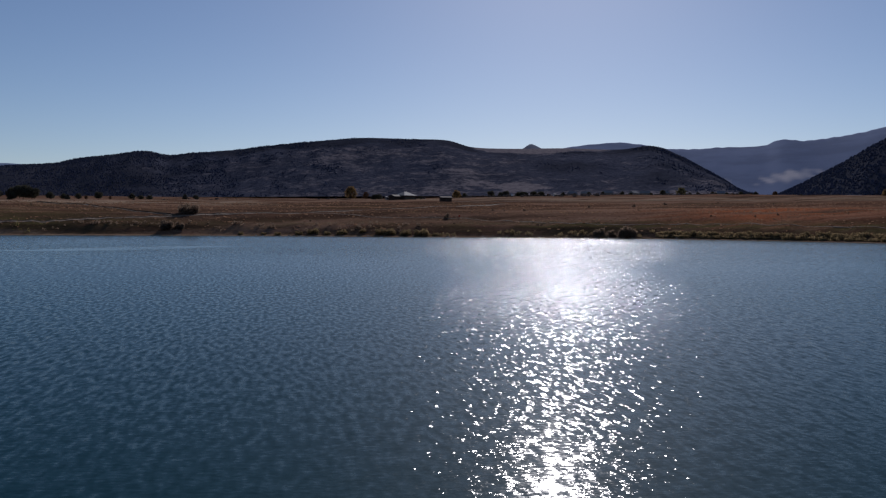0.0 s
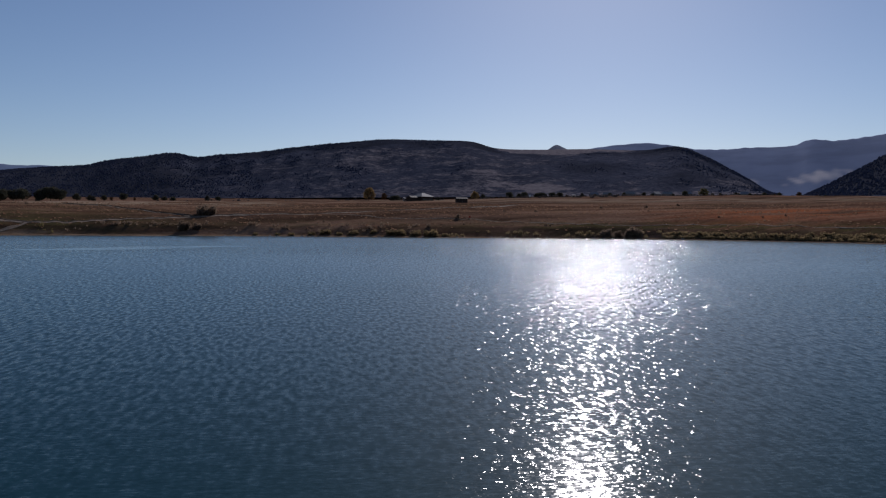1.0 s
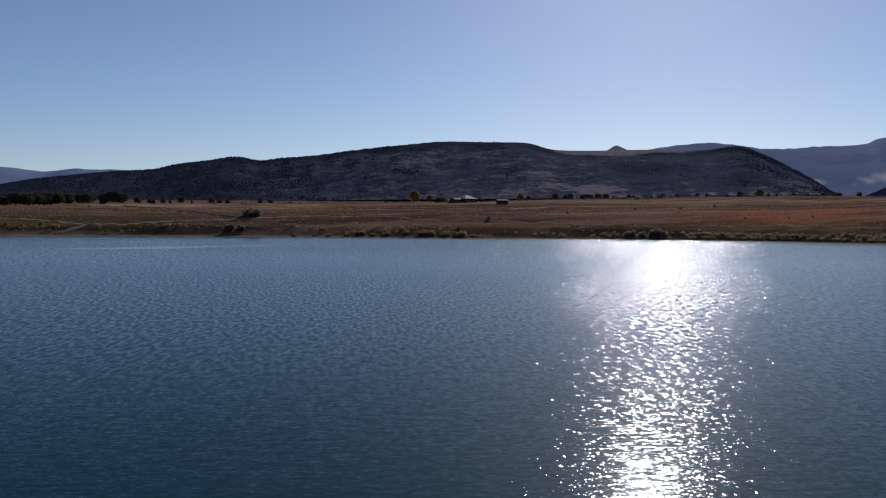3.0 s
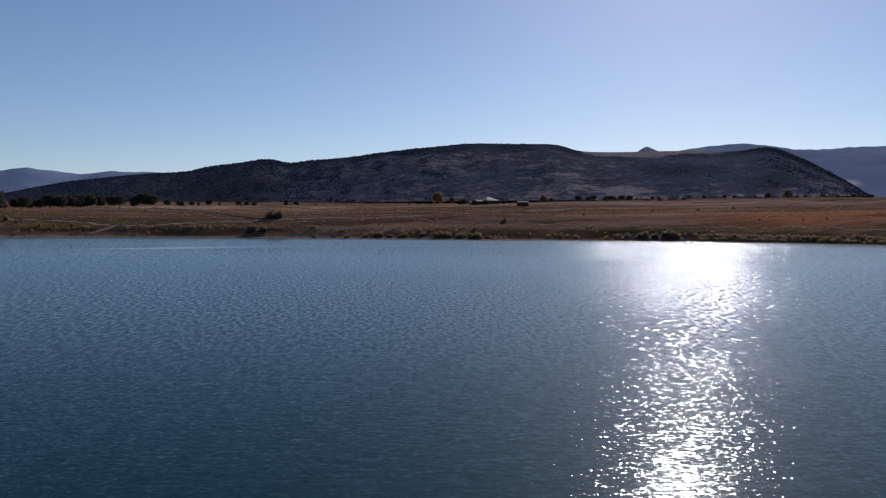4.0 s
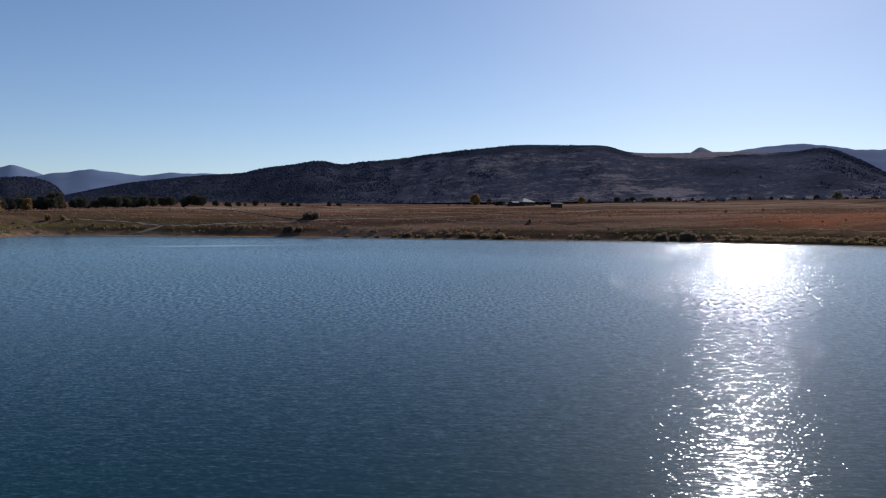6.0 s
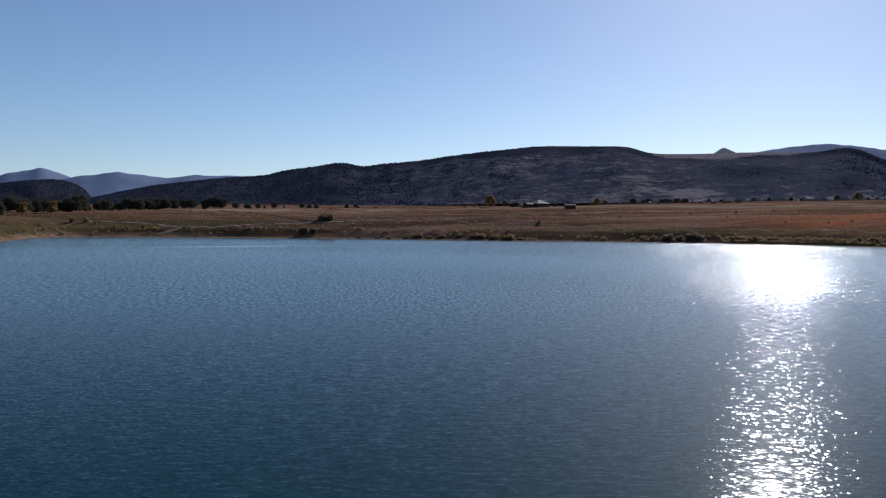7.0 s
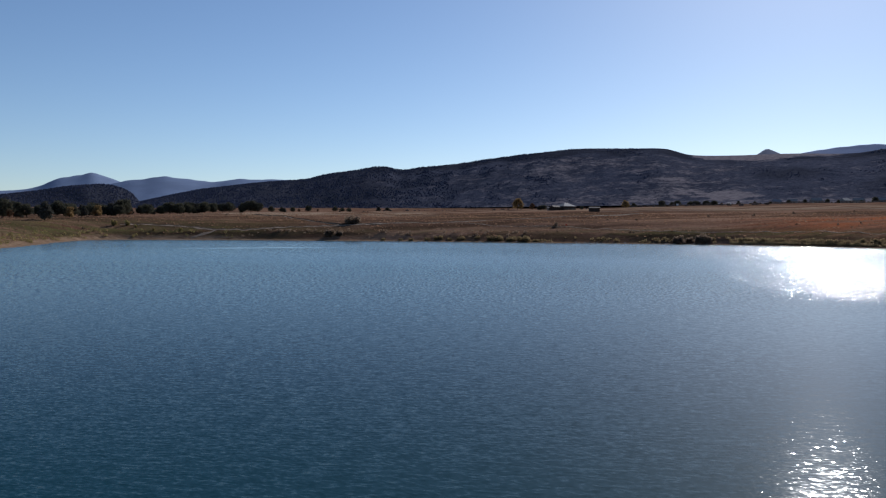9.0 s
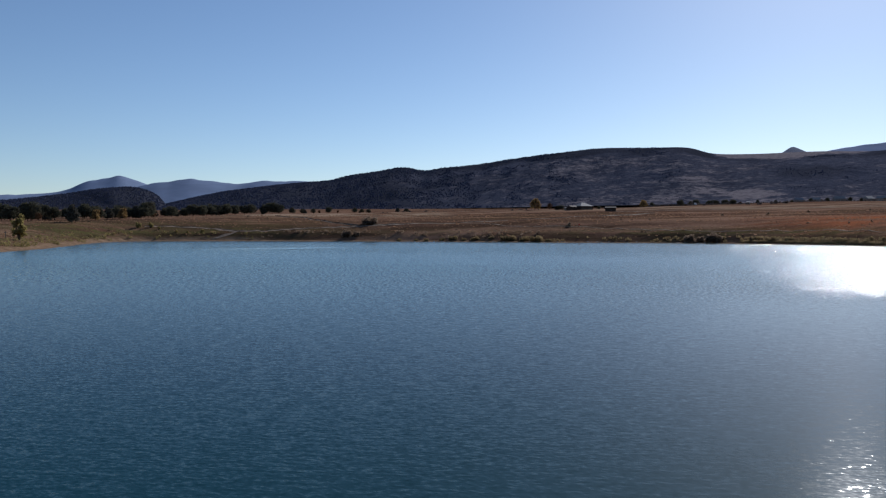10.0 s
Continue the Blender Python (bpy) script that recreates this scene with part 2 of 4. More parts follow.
M_WATER, M_GROUND = water_material(), ground_material()
# Ridge scrub is shifted towards blue-violet, with aerial haze painted into it.
M_RIDGE = hill_material("hazed_ridge_scrub", (0.235, 0.202, 0.205), (0.082, 0.085, 0.112), (0.255, 0.225, 0.228), 1.0, 0.5)
# The knoll's grass is painted blue-grey to look veiled by distance.
M_KNOLL = hill_material("hazed_knoll_grass", (0.25, 0.25, 0.29), (0.20, 0.21, 0.26), (0.25, 0.25, 0.29), 0.1)
# Both far forests carry the blue of distance haze in their base colours.
M_FAR = hill_material("far_forest_haze_tint", (0.180, 0.225, 0.335), (0.190, 0.238, 0.350), (0.166, 0.215, 0.329), 0.7)
M_HAZY = hill_material("haze_tinted_forest", (0.262, 0.292, 0.395), (0.232, 0.266, 0.375), (0.268, 0.315, 0.442), 0.7)
# Needles are lightened and blued to include the haze before the hills.
M_CONIFER = leaf_material("hazed_conifer_needles", (0.080, 0.084, 0.130), (0.108, 0.112, 0.162), 0.40)
M_PINE = leaf_material("pine_needles", (0.062, 0.058, 0.050), (0.110, 0.102, 0.080), 0.3)
M_COTTON = leaf_material("cottonwood_leaves", (0.056, 0.053, 0.040), (0.106, 0.100, 0.066))
M_YELLOW = leaf_material("autumn_leaves", (0.16, 0.105, 0.048), (0.32, 0.21, 0.095), 0.45)
M_LIME = leaf_material("poplar_leaves", (0.19, 0.155, 0.060), (0.34, 0.275, 0.110), 0.6)
M_OLIVE = leaf_material("olive_leaves", (0.11, 0.095, 0.05), (0.20, 0.17, 0.085), 0.35)
M_RUSSET = leaf_material("russet_leaves", (0.07, 0.04, 0.025), (0.17, 0.09, 0.045), 0.25)
M_SHORE = leaf_material("willow_leaves", (0.155, 0.115, 0.062), (0.30, 0.222, 0.118), 0.6)
M_DARKBUSH = leaf_material("dark_shrub_leaves", (0.140, 0.102, 0.076), (0.265, 0.192, 0.135), 0.6)
M_REED = leaf_material("bank_grass", (0.17, 0.138, 0.056), (0.34, 0.27, 0.115), 0.45)
M_TUSSOCK = leaf_material("dry_tussock", (0.145, 0.082, 0.052), (0.260, 0.155, 0.098), 0.5)
M_SCRUB = leaf_material("crest_scrub_leaves", (0.085, 0.070, 0.070), (0.155, 0.125, 0.112), 0.2)
M_BARK = plain_material("bark", (0.05, 0.036, 0.026), (0.12, 0.09, 0.065), 6, 0.9, 0.02, (1, 1, 0.2))
M_DIRT = plain_material("pale_dirt", (0.17, 0.120, 0.085), (0.31, 0.230, 0.165), 0.4, 0.95)
M_EARTH = plain_material("cut_earth", (0.045, 0.032, 0.024), (0.11, 0.075, 0.05), 0.6, 0.95)
M_ROOF = plain_material("pale_metal_roof", (0.21, 0.19, 0.18), (0.29, 0.265, 0.25), 0.8, 0.75)
M_WALL = plain_material("brown_boards", (0.040, 0.027, 0.022), (0.075, 0.052, 0.042), 1.5, 0.8, 0.01, (1, 1, 6))
M_PALEWALL = plain_material("stucco", (0.20, 0.17, 0.15), (0.30, 0.26, 0.23), 1.2, 0.85)
M_TRIM = plain_material("white_trim", (0.68, 0.67, 0.65), (0.80, 0.79, 0.77), 2, 0.6)
M_SHEDROOF = plain_material("weathered_shed_roof", (0.050, 0.037, 0.032), (0.085, 0.062, 0.054), 1, 0.8)
M_GREYROOF = plain_material("grey_shingles", (0.18, 0.17, 0.18), (0.27, 0.26, 0.27), 1.2, 0.8)
M_GLASS = Nodes("window_glass", 0.05, 0.5).color((0.02, 0.025, 0.03))
M_POST = plain_material("grey_wood", (0.13, 0.11, 0.09), (0.22, 0.19, 0.16), 5, 0.9)
M_RED = plain_material("faded_red_paint", (0.38, 0.05, 0.035), (0.50, 0.08, 0.05), 3, 0.7)
M_STONE = plain_material("bank_stone", (0.20, 0.17, 0.15), (0.38, 0.33, 0.29), 2, 0.9)


def mesh(name, verts, faces, *mats, smooth=False):
    me = bpy.data.meshes.new(name)
    me.from_pydata([tuple(map(float, v)) for v in verts], [], [tuple(map(int, f)) for f in faces])
    for m in mats:
        me.materials.append(m)
    if smooth:
        me.shade_smooth()
    return me


def part(name, data, parent, label=""):
    """Links a mesh under a thing or a part."""
    ob = new(name, data)
    ob.parent = parent
    return tagged(ob, label)


def base(name, label, category, group="", kind=""):
    return tagged(new(name), label, category, group, kind)

# ---- ground forms ----
# lake outline, counter-clockwise from the near left bank
LAKE = [(-166, 206), (-150, 120), (-165, 0), (-215, -140), (-190, -290), (0, -370), (230, -310),
        (345, -80), (310, 90), (255, 205), (215, 275), (185, 324), (150, 362), (108, 392), (79, 401), (48, 407),
        (13, 411), (-30, 423), (-110, 434), (-190, 432), (-236, 424), (-247, 400), (-232, 355), (-210, 312), (-184, 258)]


def smooth_ring(points, n):
    """A closed Catmull-Rom curve with n steps between neighbours."""
    p, out = np.array(points, float), []
    for i in range(len(p)):
        a, b, c, d = p[i - 1], p[i], p[(i + 1) % len(p)], p[(i + 2) % len(p)]
        for s in np.arange(n) / n:
            out.append(0.5 * (2 * b + (c - a) * s + (2 * a - 5 * b + 4 * c - d) * s**2 + (3 * b - a - 3 * c + d) * s**3))
    return np.array(out)


RING = smooth_ring(LAKE, 8)


def wave_field(x, y, size, seed):
    """Smooth rolling variation between about -1 and 1, for ground forms."""
    rnd, out = np.random.RandomState(seed), 0
    for k in range(7):
        a, f, ph = rnd.uniform(0, 6.283), rnd.uniform(0.6, 1.9), rnd.uniform(0, 6.283)
        out = out + np.sin((x * np.cos(a) + y * np.sin(a)) * 6.283 * f / size + ph)
    return out / 3.2


def shore_distance(x, y):
    """Metres from the waterline, positive on land."""
    x, y = np.broadcast_arrays(np.asarray(x, float), np.asarray(y, float))
    shape, x, y = x.shape, x.ravel(), y.ravel()
    best, inside = np.full(x.shape, 1e12), np.zeros(x.shape, bool)
    for (ax, ay), (bx, by) in zip(RING, np.roll(RING, -1, axis=0)):
        ex, ey = bx - ax, by - ay
        s = np.clip(((x - ax) * ex + (y - ay) * ey) / (ex * ex + ey * ey + 1e-9), 0, 1)
        best = np.minimum(best, (x - ax - s * ex)**2 + (y - ay - s * ey)**2)
        if ay != by:
            inside ^= ((ay > y) != (by > y)) & (x < (bx - ax) * (y - ay) / (by - ay) + ax)
    d = np.sqrt(best) * np.where(inside, -1, 1)
    return (d + 1.6 * wave_field(x, y, 60, 3) + 0.7 * wave_field(x, y, 17, 4)).reshape(shape)


def height(x, y):
    """The ground's height over the lake."""
    x, y = np.asarray(x, float), np.asarray(y, float)
    d = shore_distance(x, y)
    r, az = np.hypot(x - 13, y + 14), np.degrees(np.arctan2(x - 13, y + 14))
    land = np.interp(d, [0, 7, 9, 18, 38, 50, 80, 255, 325, 510, 900], [0, 0.6, 1.9, 5, 8.6, 10.8, 13.5, 22.6, 25.6, 36, 43])
    near_left = np.clip((410 - y) / 50, 0, 1) * np.clip((-140 - x) / 30, 0, 1) * np.clip((130 - d) / 80, 0, 1)
    land = land * (1 - 0.45 * near_left)
    cap = np.interp(az, [-180, -70, -40, -32, -22, -11, -3, 3, 10, 16, 25, 33, 40, 70, 180],
                    [10, 10, 13, 16.5, 21.6, 24.2, 25.6, 27.5, 32.5, 35.5, 35.5, 29, 22, 12, 10])
    soft = -1.3 * np.log(np.exp(-land / 1.3) + np.exp(-cap / 1.3))
    soft = soft + 0.031 * np.maximum(0, r - 1000) - 0.02 * np.maximum(0, r - 2600)
    rough = np.clip(d / 60, 0, 1) * (0.45 * wave_field(x, y, 95, 7) + 0.22 * wave_field(x, y, 31, 8))
    steps = np.clip((d - 9) / 6, 0, 1) * np.clip((60 - d) / 25, 0, 1) * 0.35 * wave_field(x, y, 14, 9)
    return np.where(d > 0, soft + rough + steps, np.maximum(-5, 0.14 * d))


def sheet(name, xs, ys, mat):
    """The ground: a grid of unequal steps over the whole land."""
    gx, gy = np.meshgrid(xs, ys)
    z = height(gx, gy)
    d = shore_distance(gx, gy)
    nx, ny = len(xs), len(ys)
    i = (np.arange(ny - 1)[:, None] * nx + np.arange(nx - 1)[None, :]).ravel()
    me = mesh(name, np.stack([gx.ravel(), gy.ravel(), z.ravel()], 1), np.stack([i, i + 1, i + nx + 1, i + nx], 1), mat, smooth=True)
    right = np.clip((gx - 20) / 60, 0, 1)
    rust = np.clip(1.35 - 1.1 * np.hypot((gx - 192) / 64, (gy - 428) / 62), 0, 1)
    pale = np.clip(1 - np.abs(d - 330) / 110, 0, 1) * 0.85 + np.clip(1.3 - np.abs(gy - 635) / 60, 0, 1) * np.clip((-50 - gx) / 60, 0, 1)
    green = np.clip(1 - np.abs(d - 22) / 20, 0, 1) * (0.35 + 0.5 * right) + 0.5 * np.clip(1 - np.hypot((gx + 270) / 60, (gy - 400) / 60), 0, 1) + 0.45 * np.clip((-110 - gx) / 70, 0, 1) * np.clip(1.4 - np.abs(d - 45) / 45, 0, 1)
    sand = np.clip((8 + 5 * np.clip((-150 - gx) / 40, 0, 1) - d) / 4, 0, 1)
    # Dark strip on the eroded bank: bare earth plus the undercut's shadow, as colour.
    cut = np.clip(wave_field(gx, gy, 55, 21) + 0.35, 0, 1) * np.clip(1 - np.abs(d - 15) / 4, 0, 1) * (gy > 300)
    for key, v in (("rust", rust), ("green", green), ("sand", np.maximum(sand * (1 - 0.75 * right), np.clip((5.0 - d) / 2, 0, 0.9))), ("pale", pale), ("shaded_earth", cut * 0.9)):
        me.attributes.new(key, "FLOAT", "POINT").data.foreach_set("value", np.clip(v, 0, 1).ravel().astype(np.float32))
    return tagged(new(name, me), "dry brown autumn grassland rising from the lake shore", "ground", kind="structure")


def grow(start, end, step, factor):
    out = [start]
    while abs(out[-1]) < abs(end):
        out.append(out[-1] + step)
        step *= factor
    return out


xs = sorted(set(np.arange(-420, 421, 3.0)) | set(grow(424, 4700, 4, 1.09)) | set(grow(-424, -4700, -4, 1.09)))
ys = sorted(set(np.arange(170, 562, 2.5)) | set(np.arange(564, 960, 5.0)) | set(grow(966, 4700, 6, 1.07)) | set(grow(165, -4700, -6, 1.09)))
ground = sheet("ground", np.array(xs), np.array(ys), M_GROUND)

gx, gy = np.meshgrid(np.linspace(-420, 420, 29), np.linspace(-450, 490, 33))
i = (np.arange(32)[:, None] * 29 + np.arange(28)[None, :]).ravel()
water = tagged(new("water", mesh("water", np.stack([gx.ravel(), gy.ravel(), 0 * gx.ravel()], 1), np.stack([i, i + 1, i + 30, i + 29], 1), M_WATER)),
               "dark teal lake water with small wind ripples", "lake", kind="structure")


# ---- hills ----
def open_curve(points, n):
    """A Catmull-Rom curve through a hill's crest."""
    p = np.array(points, float)
    p = np.vstack([2 * p[0] - p[1], p, 2 * p[-1] - p[-2]])
    out = []
    for k in range(1, len(p) - 2):
        a, b, c, d = p[k - 1:k + 3]
        for s in np.arange(n) / n:
            out.append(0.5 * (2 * b + (c - a) * s + (2 * a - 5 * b + 4 * c - d) * s**2 + (3 * b - a - 3 * c + d) * s**3))
    out.append(p[-2])
    return np.array(out)


def hill(name, label, crest, front, back, foot, mat, rough, seed, bare=None, scar=None, steps=10, power=1.25, ledges=0.0):
    """A hill under a crest line, with spurs and gullies on its flanks. Returns the object and a function for places on it."""
    line = open_curve(crest, steps)
    run = np.concatenate([[0], np.cumsum(np.hypot(*np.diff(line[:, :2], axis=0).T))])
    uneven = np.clip(line[:, 2] / 400, 0, 1) * (5 * wave_field(run, 0, 260, seed + 5) + 3 * wave_field(run, 0, 90, seed + 6)) * (line[:, 1] > 3000)
    away = line[:, :2] - np.array([10, -10])
    away /= np.linalg.norm(away, axis=1)[:, None]
    across = np.concatenate([-np.linspace(1, 0, 96 if ledges else 40)**1.15, np.linspace(0, 1, 16)[1:]])

    def place(u, v):
        s = u * run[-1]
        x, y, z = (np.interp(s, run, line[:, k]) for k in range(3))
        dx, dy = (np.interp(s, run, away[:, k]) for k in range(2))
        reach = np.where(v < 0, front, back) * np.abs(v)
        side = np.sign(v)
        spur = wave_field(s, reach * 0.13, 300, seed) + 0.5 * wave_field(s, reach * 0.2, 110, seed + 1)
        t = np.clip(np.abs(v), 0, 1)
        px, py = x + dx * reach * side, y + dy * reach * side
        low = foot + 0 * x
        fall = (1 - t)**power * (1 + 0.45 * t)
        pz = low + (z - low) * fall + rough * spur * np.sin(np.pi * np.clip(t * 1.02, 0, 1))**1.0 * np.clip((z - low) / 60, 0, 1.5)
        pz = pz + rough * 0.05 * wave_field(s, reach, 38, seed + 2) + np.interp(s, run, uneven) * np.exp(-t * 12)
        step = np.clip(0.35 + 0.9 * wave_field(s, reach * 1.5, 420, seed + 3), 0, 1) * np.sin(np.pi * t)
        pz = pz + ledges * step * (wave_field(s * 0.24, reach, 62, seed + 4) + 0.4 * wave_field(s * 0.4, reach, 30, seed + 7))
        return px, py, pz

    us = np.linspace(0, 1, max(60, int(run[-1] / 11)))
    gu, gv = np.meshgrid(us, across)
    x, y, z = place(gu, gv)
    nx, ny = len(us), len(across)
    k = (np.arange(ny - 1)[:, None] * nx + np.arange(nx - 1)[None, :]).ravel()
    me = mesh(name, np.stack([x.ravel(), y.ravel(), z.ravel()], 1), np.stack([k, k + 1, k + nx + 1, k + nx], 1), mat, smooth=True)
    b = bare(gu, gv, x, y) if bare else 0 * gu
    me.attributes.new("bare", "FLOAT", "POINT").data.foreach_set("value", np.clip(b, 0, 1).ravel().astype(np.float32))
    sc = scar(x, y) if scar else 0 * gu
    me.attributes.new("scar", "FLOAT", "POINT").data.foreach_set("value", np.clip(sc, 0, 1).ravel().astype(np.float32))
    return tagged(new(name, me), label, "hill", kind="structure"), place, run[-1]


def conifers(name, label, spots, size, mat, seed, wide=0.42):
    """Far woods: many small ragged crowns in one mesh."""
    rnd = np.random.RandomState(seed)
    verts, faces = [], []
    for x, y, z, k0 in spots:
        h = size * k0 * rnd.uniform(0.55, 1.3)
        w = h * wide * rnd.uniform(0.75, 1.3)
        a0, k = rnd.uniform(0, 6.28), len(verts)
        for ring, (zz, rr) in enumerate(((0.02, 0.8), (0.38, 1.0))):
            for j in range(5):
                a = a0 + j * 1.2566 + ring * 0.6
                q = w * rr * rnd.uniform(0.7, 1.15)
                verts.append((x + q * math.cos(a), y + q * math.sin(a), z - 1 + h * (zz + rnd.uniform(-0.05, 0.08))))
        verts.append((x + rnd.uniform(-0.1, 0.1) * w, y, z - 1 + h))
        for j in range(5):
            j2 = (j + 1) % 5
            faces += [(k + j, k + j2, k + 5 + j), (k + j2, k + 5 + j2, k + 5 + j), (k + 5 + j, k + 5 + j2, k + 10)]
    return tagged(new(name, mesh(name, verts, faces, mat)), label, "woodland", kind="stuff")


def scatter(place, count, seed, density):
    """Places on a hill, kept where density(u, v) says so."""
    rnd = np.random.RandomState(seed)
    u, v = rnd.uniform(0, 1, count), -rnd.uniform(0, 1, count)**1.1
    v[: count // 12] = rnd.uniform(-0.03, 0.02, count // 12)
    keep = rnd.uniform(0, 1, count) < density(u, v)
    grow_by = np.clip(0.45 + 0.55 * density(u[keep], v[keep]), 0.45, 1)
    return np.column_stack([*place(u[keep], v[keep]), grow_by])


RIDGE = [(-1480, 2480, 70), (-1400, 2490, 91), (-1205, 2520, 131), (-1010, 2560, 155), (-870, 2590, 166), (-815, 2620, 182), (-700, 2610, 197), (-605, 2600, 208),
         (-530, 2585, 195), (-450, 2570, 203), (-355, 2545, 209), (-185, 2495, 226), (-20, 2430, 238), (65, 2410, 242), (175, 2375, 237), (285, 2335, 232),
         (355, 2305, 211), (455, 2270, 205), (600, 2215, 204), (730, 2160, 198), (815, 2115, 205), (865, 2065, 178), (905, 2020, 146), (945, 1975, 111), (985, 1930, 70)]
wood_line = lambda u: np.interp(u, [0, 0.36, 0.46, 0.55, 0.64, 0.70, 0.86, 0.9, 1], [1, 1, 0.75, 0.7, 0.5, 0.3, 0.3, 0.55, 0.8])


def ridge_bare(u, v, x, y):
    """Where the ridge lies open: the grassy saddle, its foot, and broken slopes between."""
    v, edge = np.abs(v), 0.35 * wave_field(x, v * 760, 170, 57) + 0.2 * wave_field(x, v * 760, 60, 58)
    crest_x = x / (1 - 0.3 * v)
    saddle = np.clip(1.25 - np.abs((crest_x - 520) / 175)**3 - (v / 0.24)**2 + edge, 0, 1)
    clump = np.clip(1.5 - 1.5 * np.hypot((crest_x - 425) / 70, (v - 0.19) / 0.08) + edge, 0, 1)
    foot = np.clip(1.3 - np.hypot((crest_x - 420) / 130, (v - 0.85) / 0.13) + edge, 0, 1)
    skirt = np.clip((v - 0.80) * 8, 0, 1) * np.clip((crest_x - 300) / 150, 0, 1)
    open_slope = np.interp(u, [0, 0.28, 0.42, 0.6, 0.8, 0.95, 1], [0.0, 0.05, 0.30, 0.40, 0.34, 0.28, 0.2]) * np.clip((v - 0.10) * 6, 0.25, 1)
    hollow = np.clip(1.4 - 1.2 * np.hypot((crest_x - 590) / 100, (v - 0.52) / 0.15) + edge, 0, 1)
    return np.maximum(np.maximum(saddle * (1 - clump), 0.75 * foot), np.maximum(0.5 * skirt, open_slope + 0.25 * edge)) * (1 - 0.75 * hollow)


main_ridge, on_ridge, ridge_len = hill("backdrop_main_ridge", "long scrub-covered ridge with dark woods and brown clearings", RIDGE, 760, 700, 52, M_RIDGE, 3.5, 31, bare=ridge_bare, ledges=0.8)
knoll, on_knoll, _ = hill("backdrop_knoll", "small bare knoll behind the ridge, coloured blue-grey for haze", [(560, 3690, 285), (690, 3655, 292), (765, 3645, 306), (812, 3635, 328), (832, 3630, 340), (851, 3625, 347), (870, 3620, 340), (890, 3614, 328), (940, 3605, 306), (1050, 3580, 290), (1200, 3540, 270)],
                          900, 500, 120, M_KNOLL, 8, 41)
right_hill, on_right, _ = hill("backdrop_valley_hill", "steep dark wooded hill at the valley mouth", [(900, 1690, 52), (945, 1665, 76), (990, 1635, 105), (1035, 1605, 136), (1090, 1565, 177), (1150, 1530, 215), (1260, 1490, 250), (1450, 1420, 255), (1650, 1330, 180)],
                               430, 600, 45, M_RIDGE, 6, 51)
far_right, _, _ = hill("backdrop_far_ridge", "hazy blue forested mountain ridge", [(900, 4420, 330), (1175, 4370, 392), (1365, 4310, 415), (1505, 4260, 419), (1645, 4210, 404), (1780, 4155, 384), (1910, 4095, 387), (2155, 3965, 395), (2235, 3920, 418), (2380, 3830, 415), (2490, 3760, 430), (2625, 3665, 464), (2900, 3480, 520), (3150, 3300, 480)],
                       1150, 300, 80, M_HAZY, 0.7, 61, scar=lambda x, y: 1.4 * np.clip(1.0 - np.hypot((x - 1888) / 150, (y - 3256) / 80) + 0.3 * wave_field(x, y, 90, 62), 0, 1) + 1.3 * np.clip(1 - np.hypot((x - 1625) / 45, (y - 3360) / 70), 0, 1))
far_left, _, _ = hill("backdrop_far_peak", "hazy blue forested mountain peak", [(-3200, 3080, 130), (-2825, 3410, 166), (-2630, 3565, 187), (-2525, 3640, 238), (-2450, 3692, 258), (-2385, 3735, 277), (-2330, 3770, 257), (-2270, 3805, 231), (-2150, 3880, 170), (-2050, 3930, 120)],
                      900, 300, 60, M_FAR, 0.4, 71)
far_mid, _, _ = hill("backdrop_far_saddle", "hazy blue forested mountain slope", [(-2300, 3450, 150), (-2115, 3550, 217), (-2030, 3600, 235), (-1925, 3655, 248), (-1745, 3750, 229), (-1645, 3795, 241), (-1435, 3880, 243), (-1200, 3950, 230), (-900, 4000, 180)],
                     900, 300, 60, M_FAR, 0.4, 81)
left_hill, on_left, _ = hill("backdrop_left_hill", "low dark wooded hill beyond the tree row", [(-1950, 1800, 55), (-1675, 2025, 88), (-1560, 2120, 107), (-1455, 2190, 128), (-1375, 2245, 133), (-1325, 2275, 113), (-1300, 2285, 85), (-1270, 2300, 52)],
                             420, 350, 38, M_RIDGE, 4, 91)


def ridge_density(u, v):
    x, y, _ = on_ridge(u, v)
    lump = wave_field(u * 2900, v * 900, 240, 12) + 0.5 * wave_field(u * 2900, v * 900, 80, 13)
    return np.clip(wood_line(u) + 0.35 * lump - 1.1 * ridge_bare(u, v, x, y), 0.01, 1)


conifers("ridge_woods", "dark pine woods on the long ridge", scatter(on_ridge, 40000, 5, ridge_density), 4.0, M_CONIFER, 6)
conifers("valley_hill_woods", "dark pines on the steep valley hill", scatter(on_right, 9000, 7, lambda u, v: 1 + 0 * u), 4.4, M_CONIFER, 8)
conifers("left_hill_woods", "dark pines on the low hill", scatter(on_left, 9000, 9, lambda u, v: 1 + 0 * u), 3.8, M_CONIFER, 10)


# ---- plants ----
def tube(path, radii, sides=6):
    """Vertices and faces of a tapering limb."""
    verts, faces = [], []
    for k, (p, r) in enumerate(zip(path, radii)):
        for j in range(sides):
            a = j * 6.2832 / sides
            verts.append((p[0] + r * math.cos(a), p[1] + r * math.sin(a), p[2]))
        if k:
            for j in range(sides):
                a, b = (k - 1) * sides + j, (k - 1) * sides + (j + 1) % sides
                faces.append((a, b, b + sides, a + sides))
    faces.append(tuple(range((len(path) - 1) * sides, len(path) * sides)))
    return verts, faces


def joined(pieces):
    verts, faces = [], []
    for v, f in pieces:
        k = len(verts)
        verts += list(v)
        faces += [tuple(i + k for i in q) for q in f]
    return verts, faces


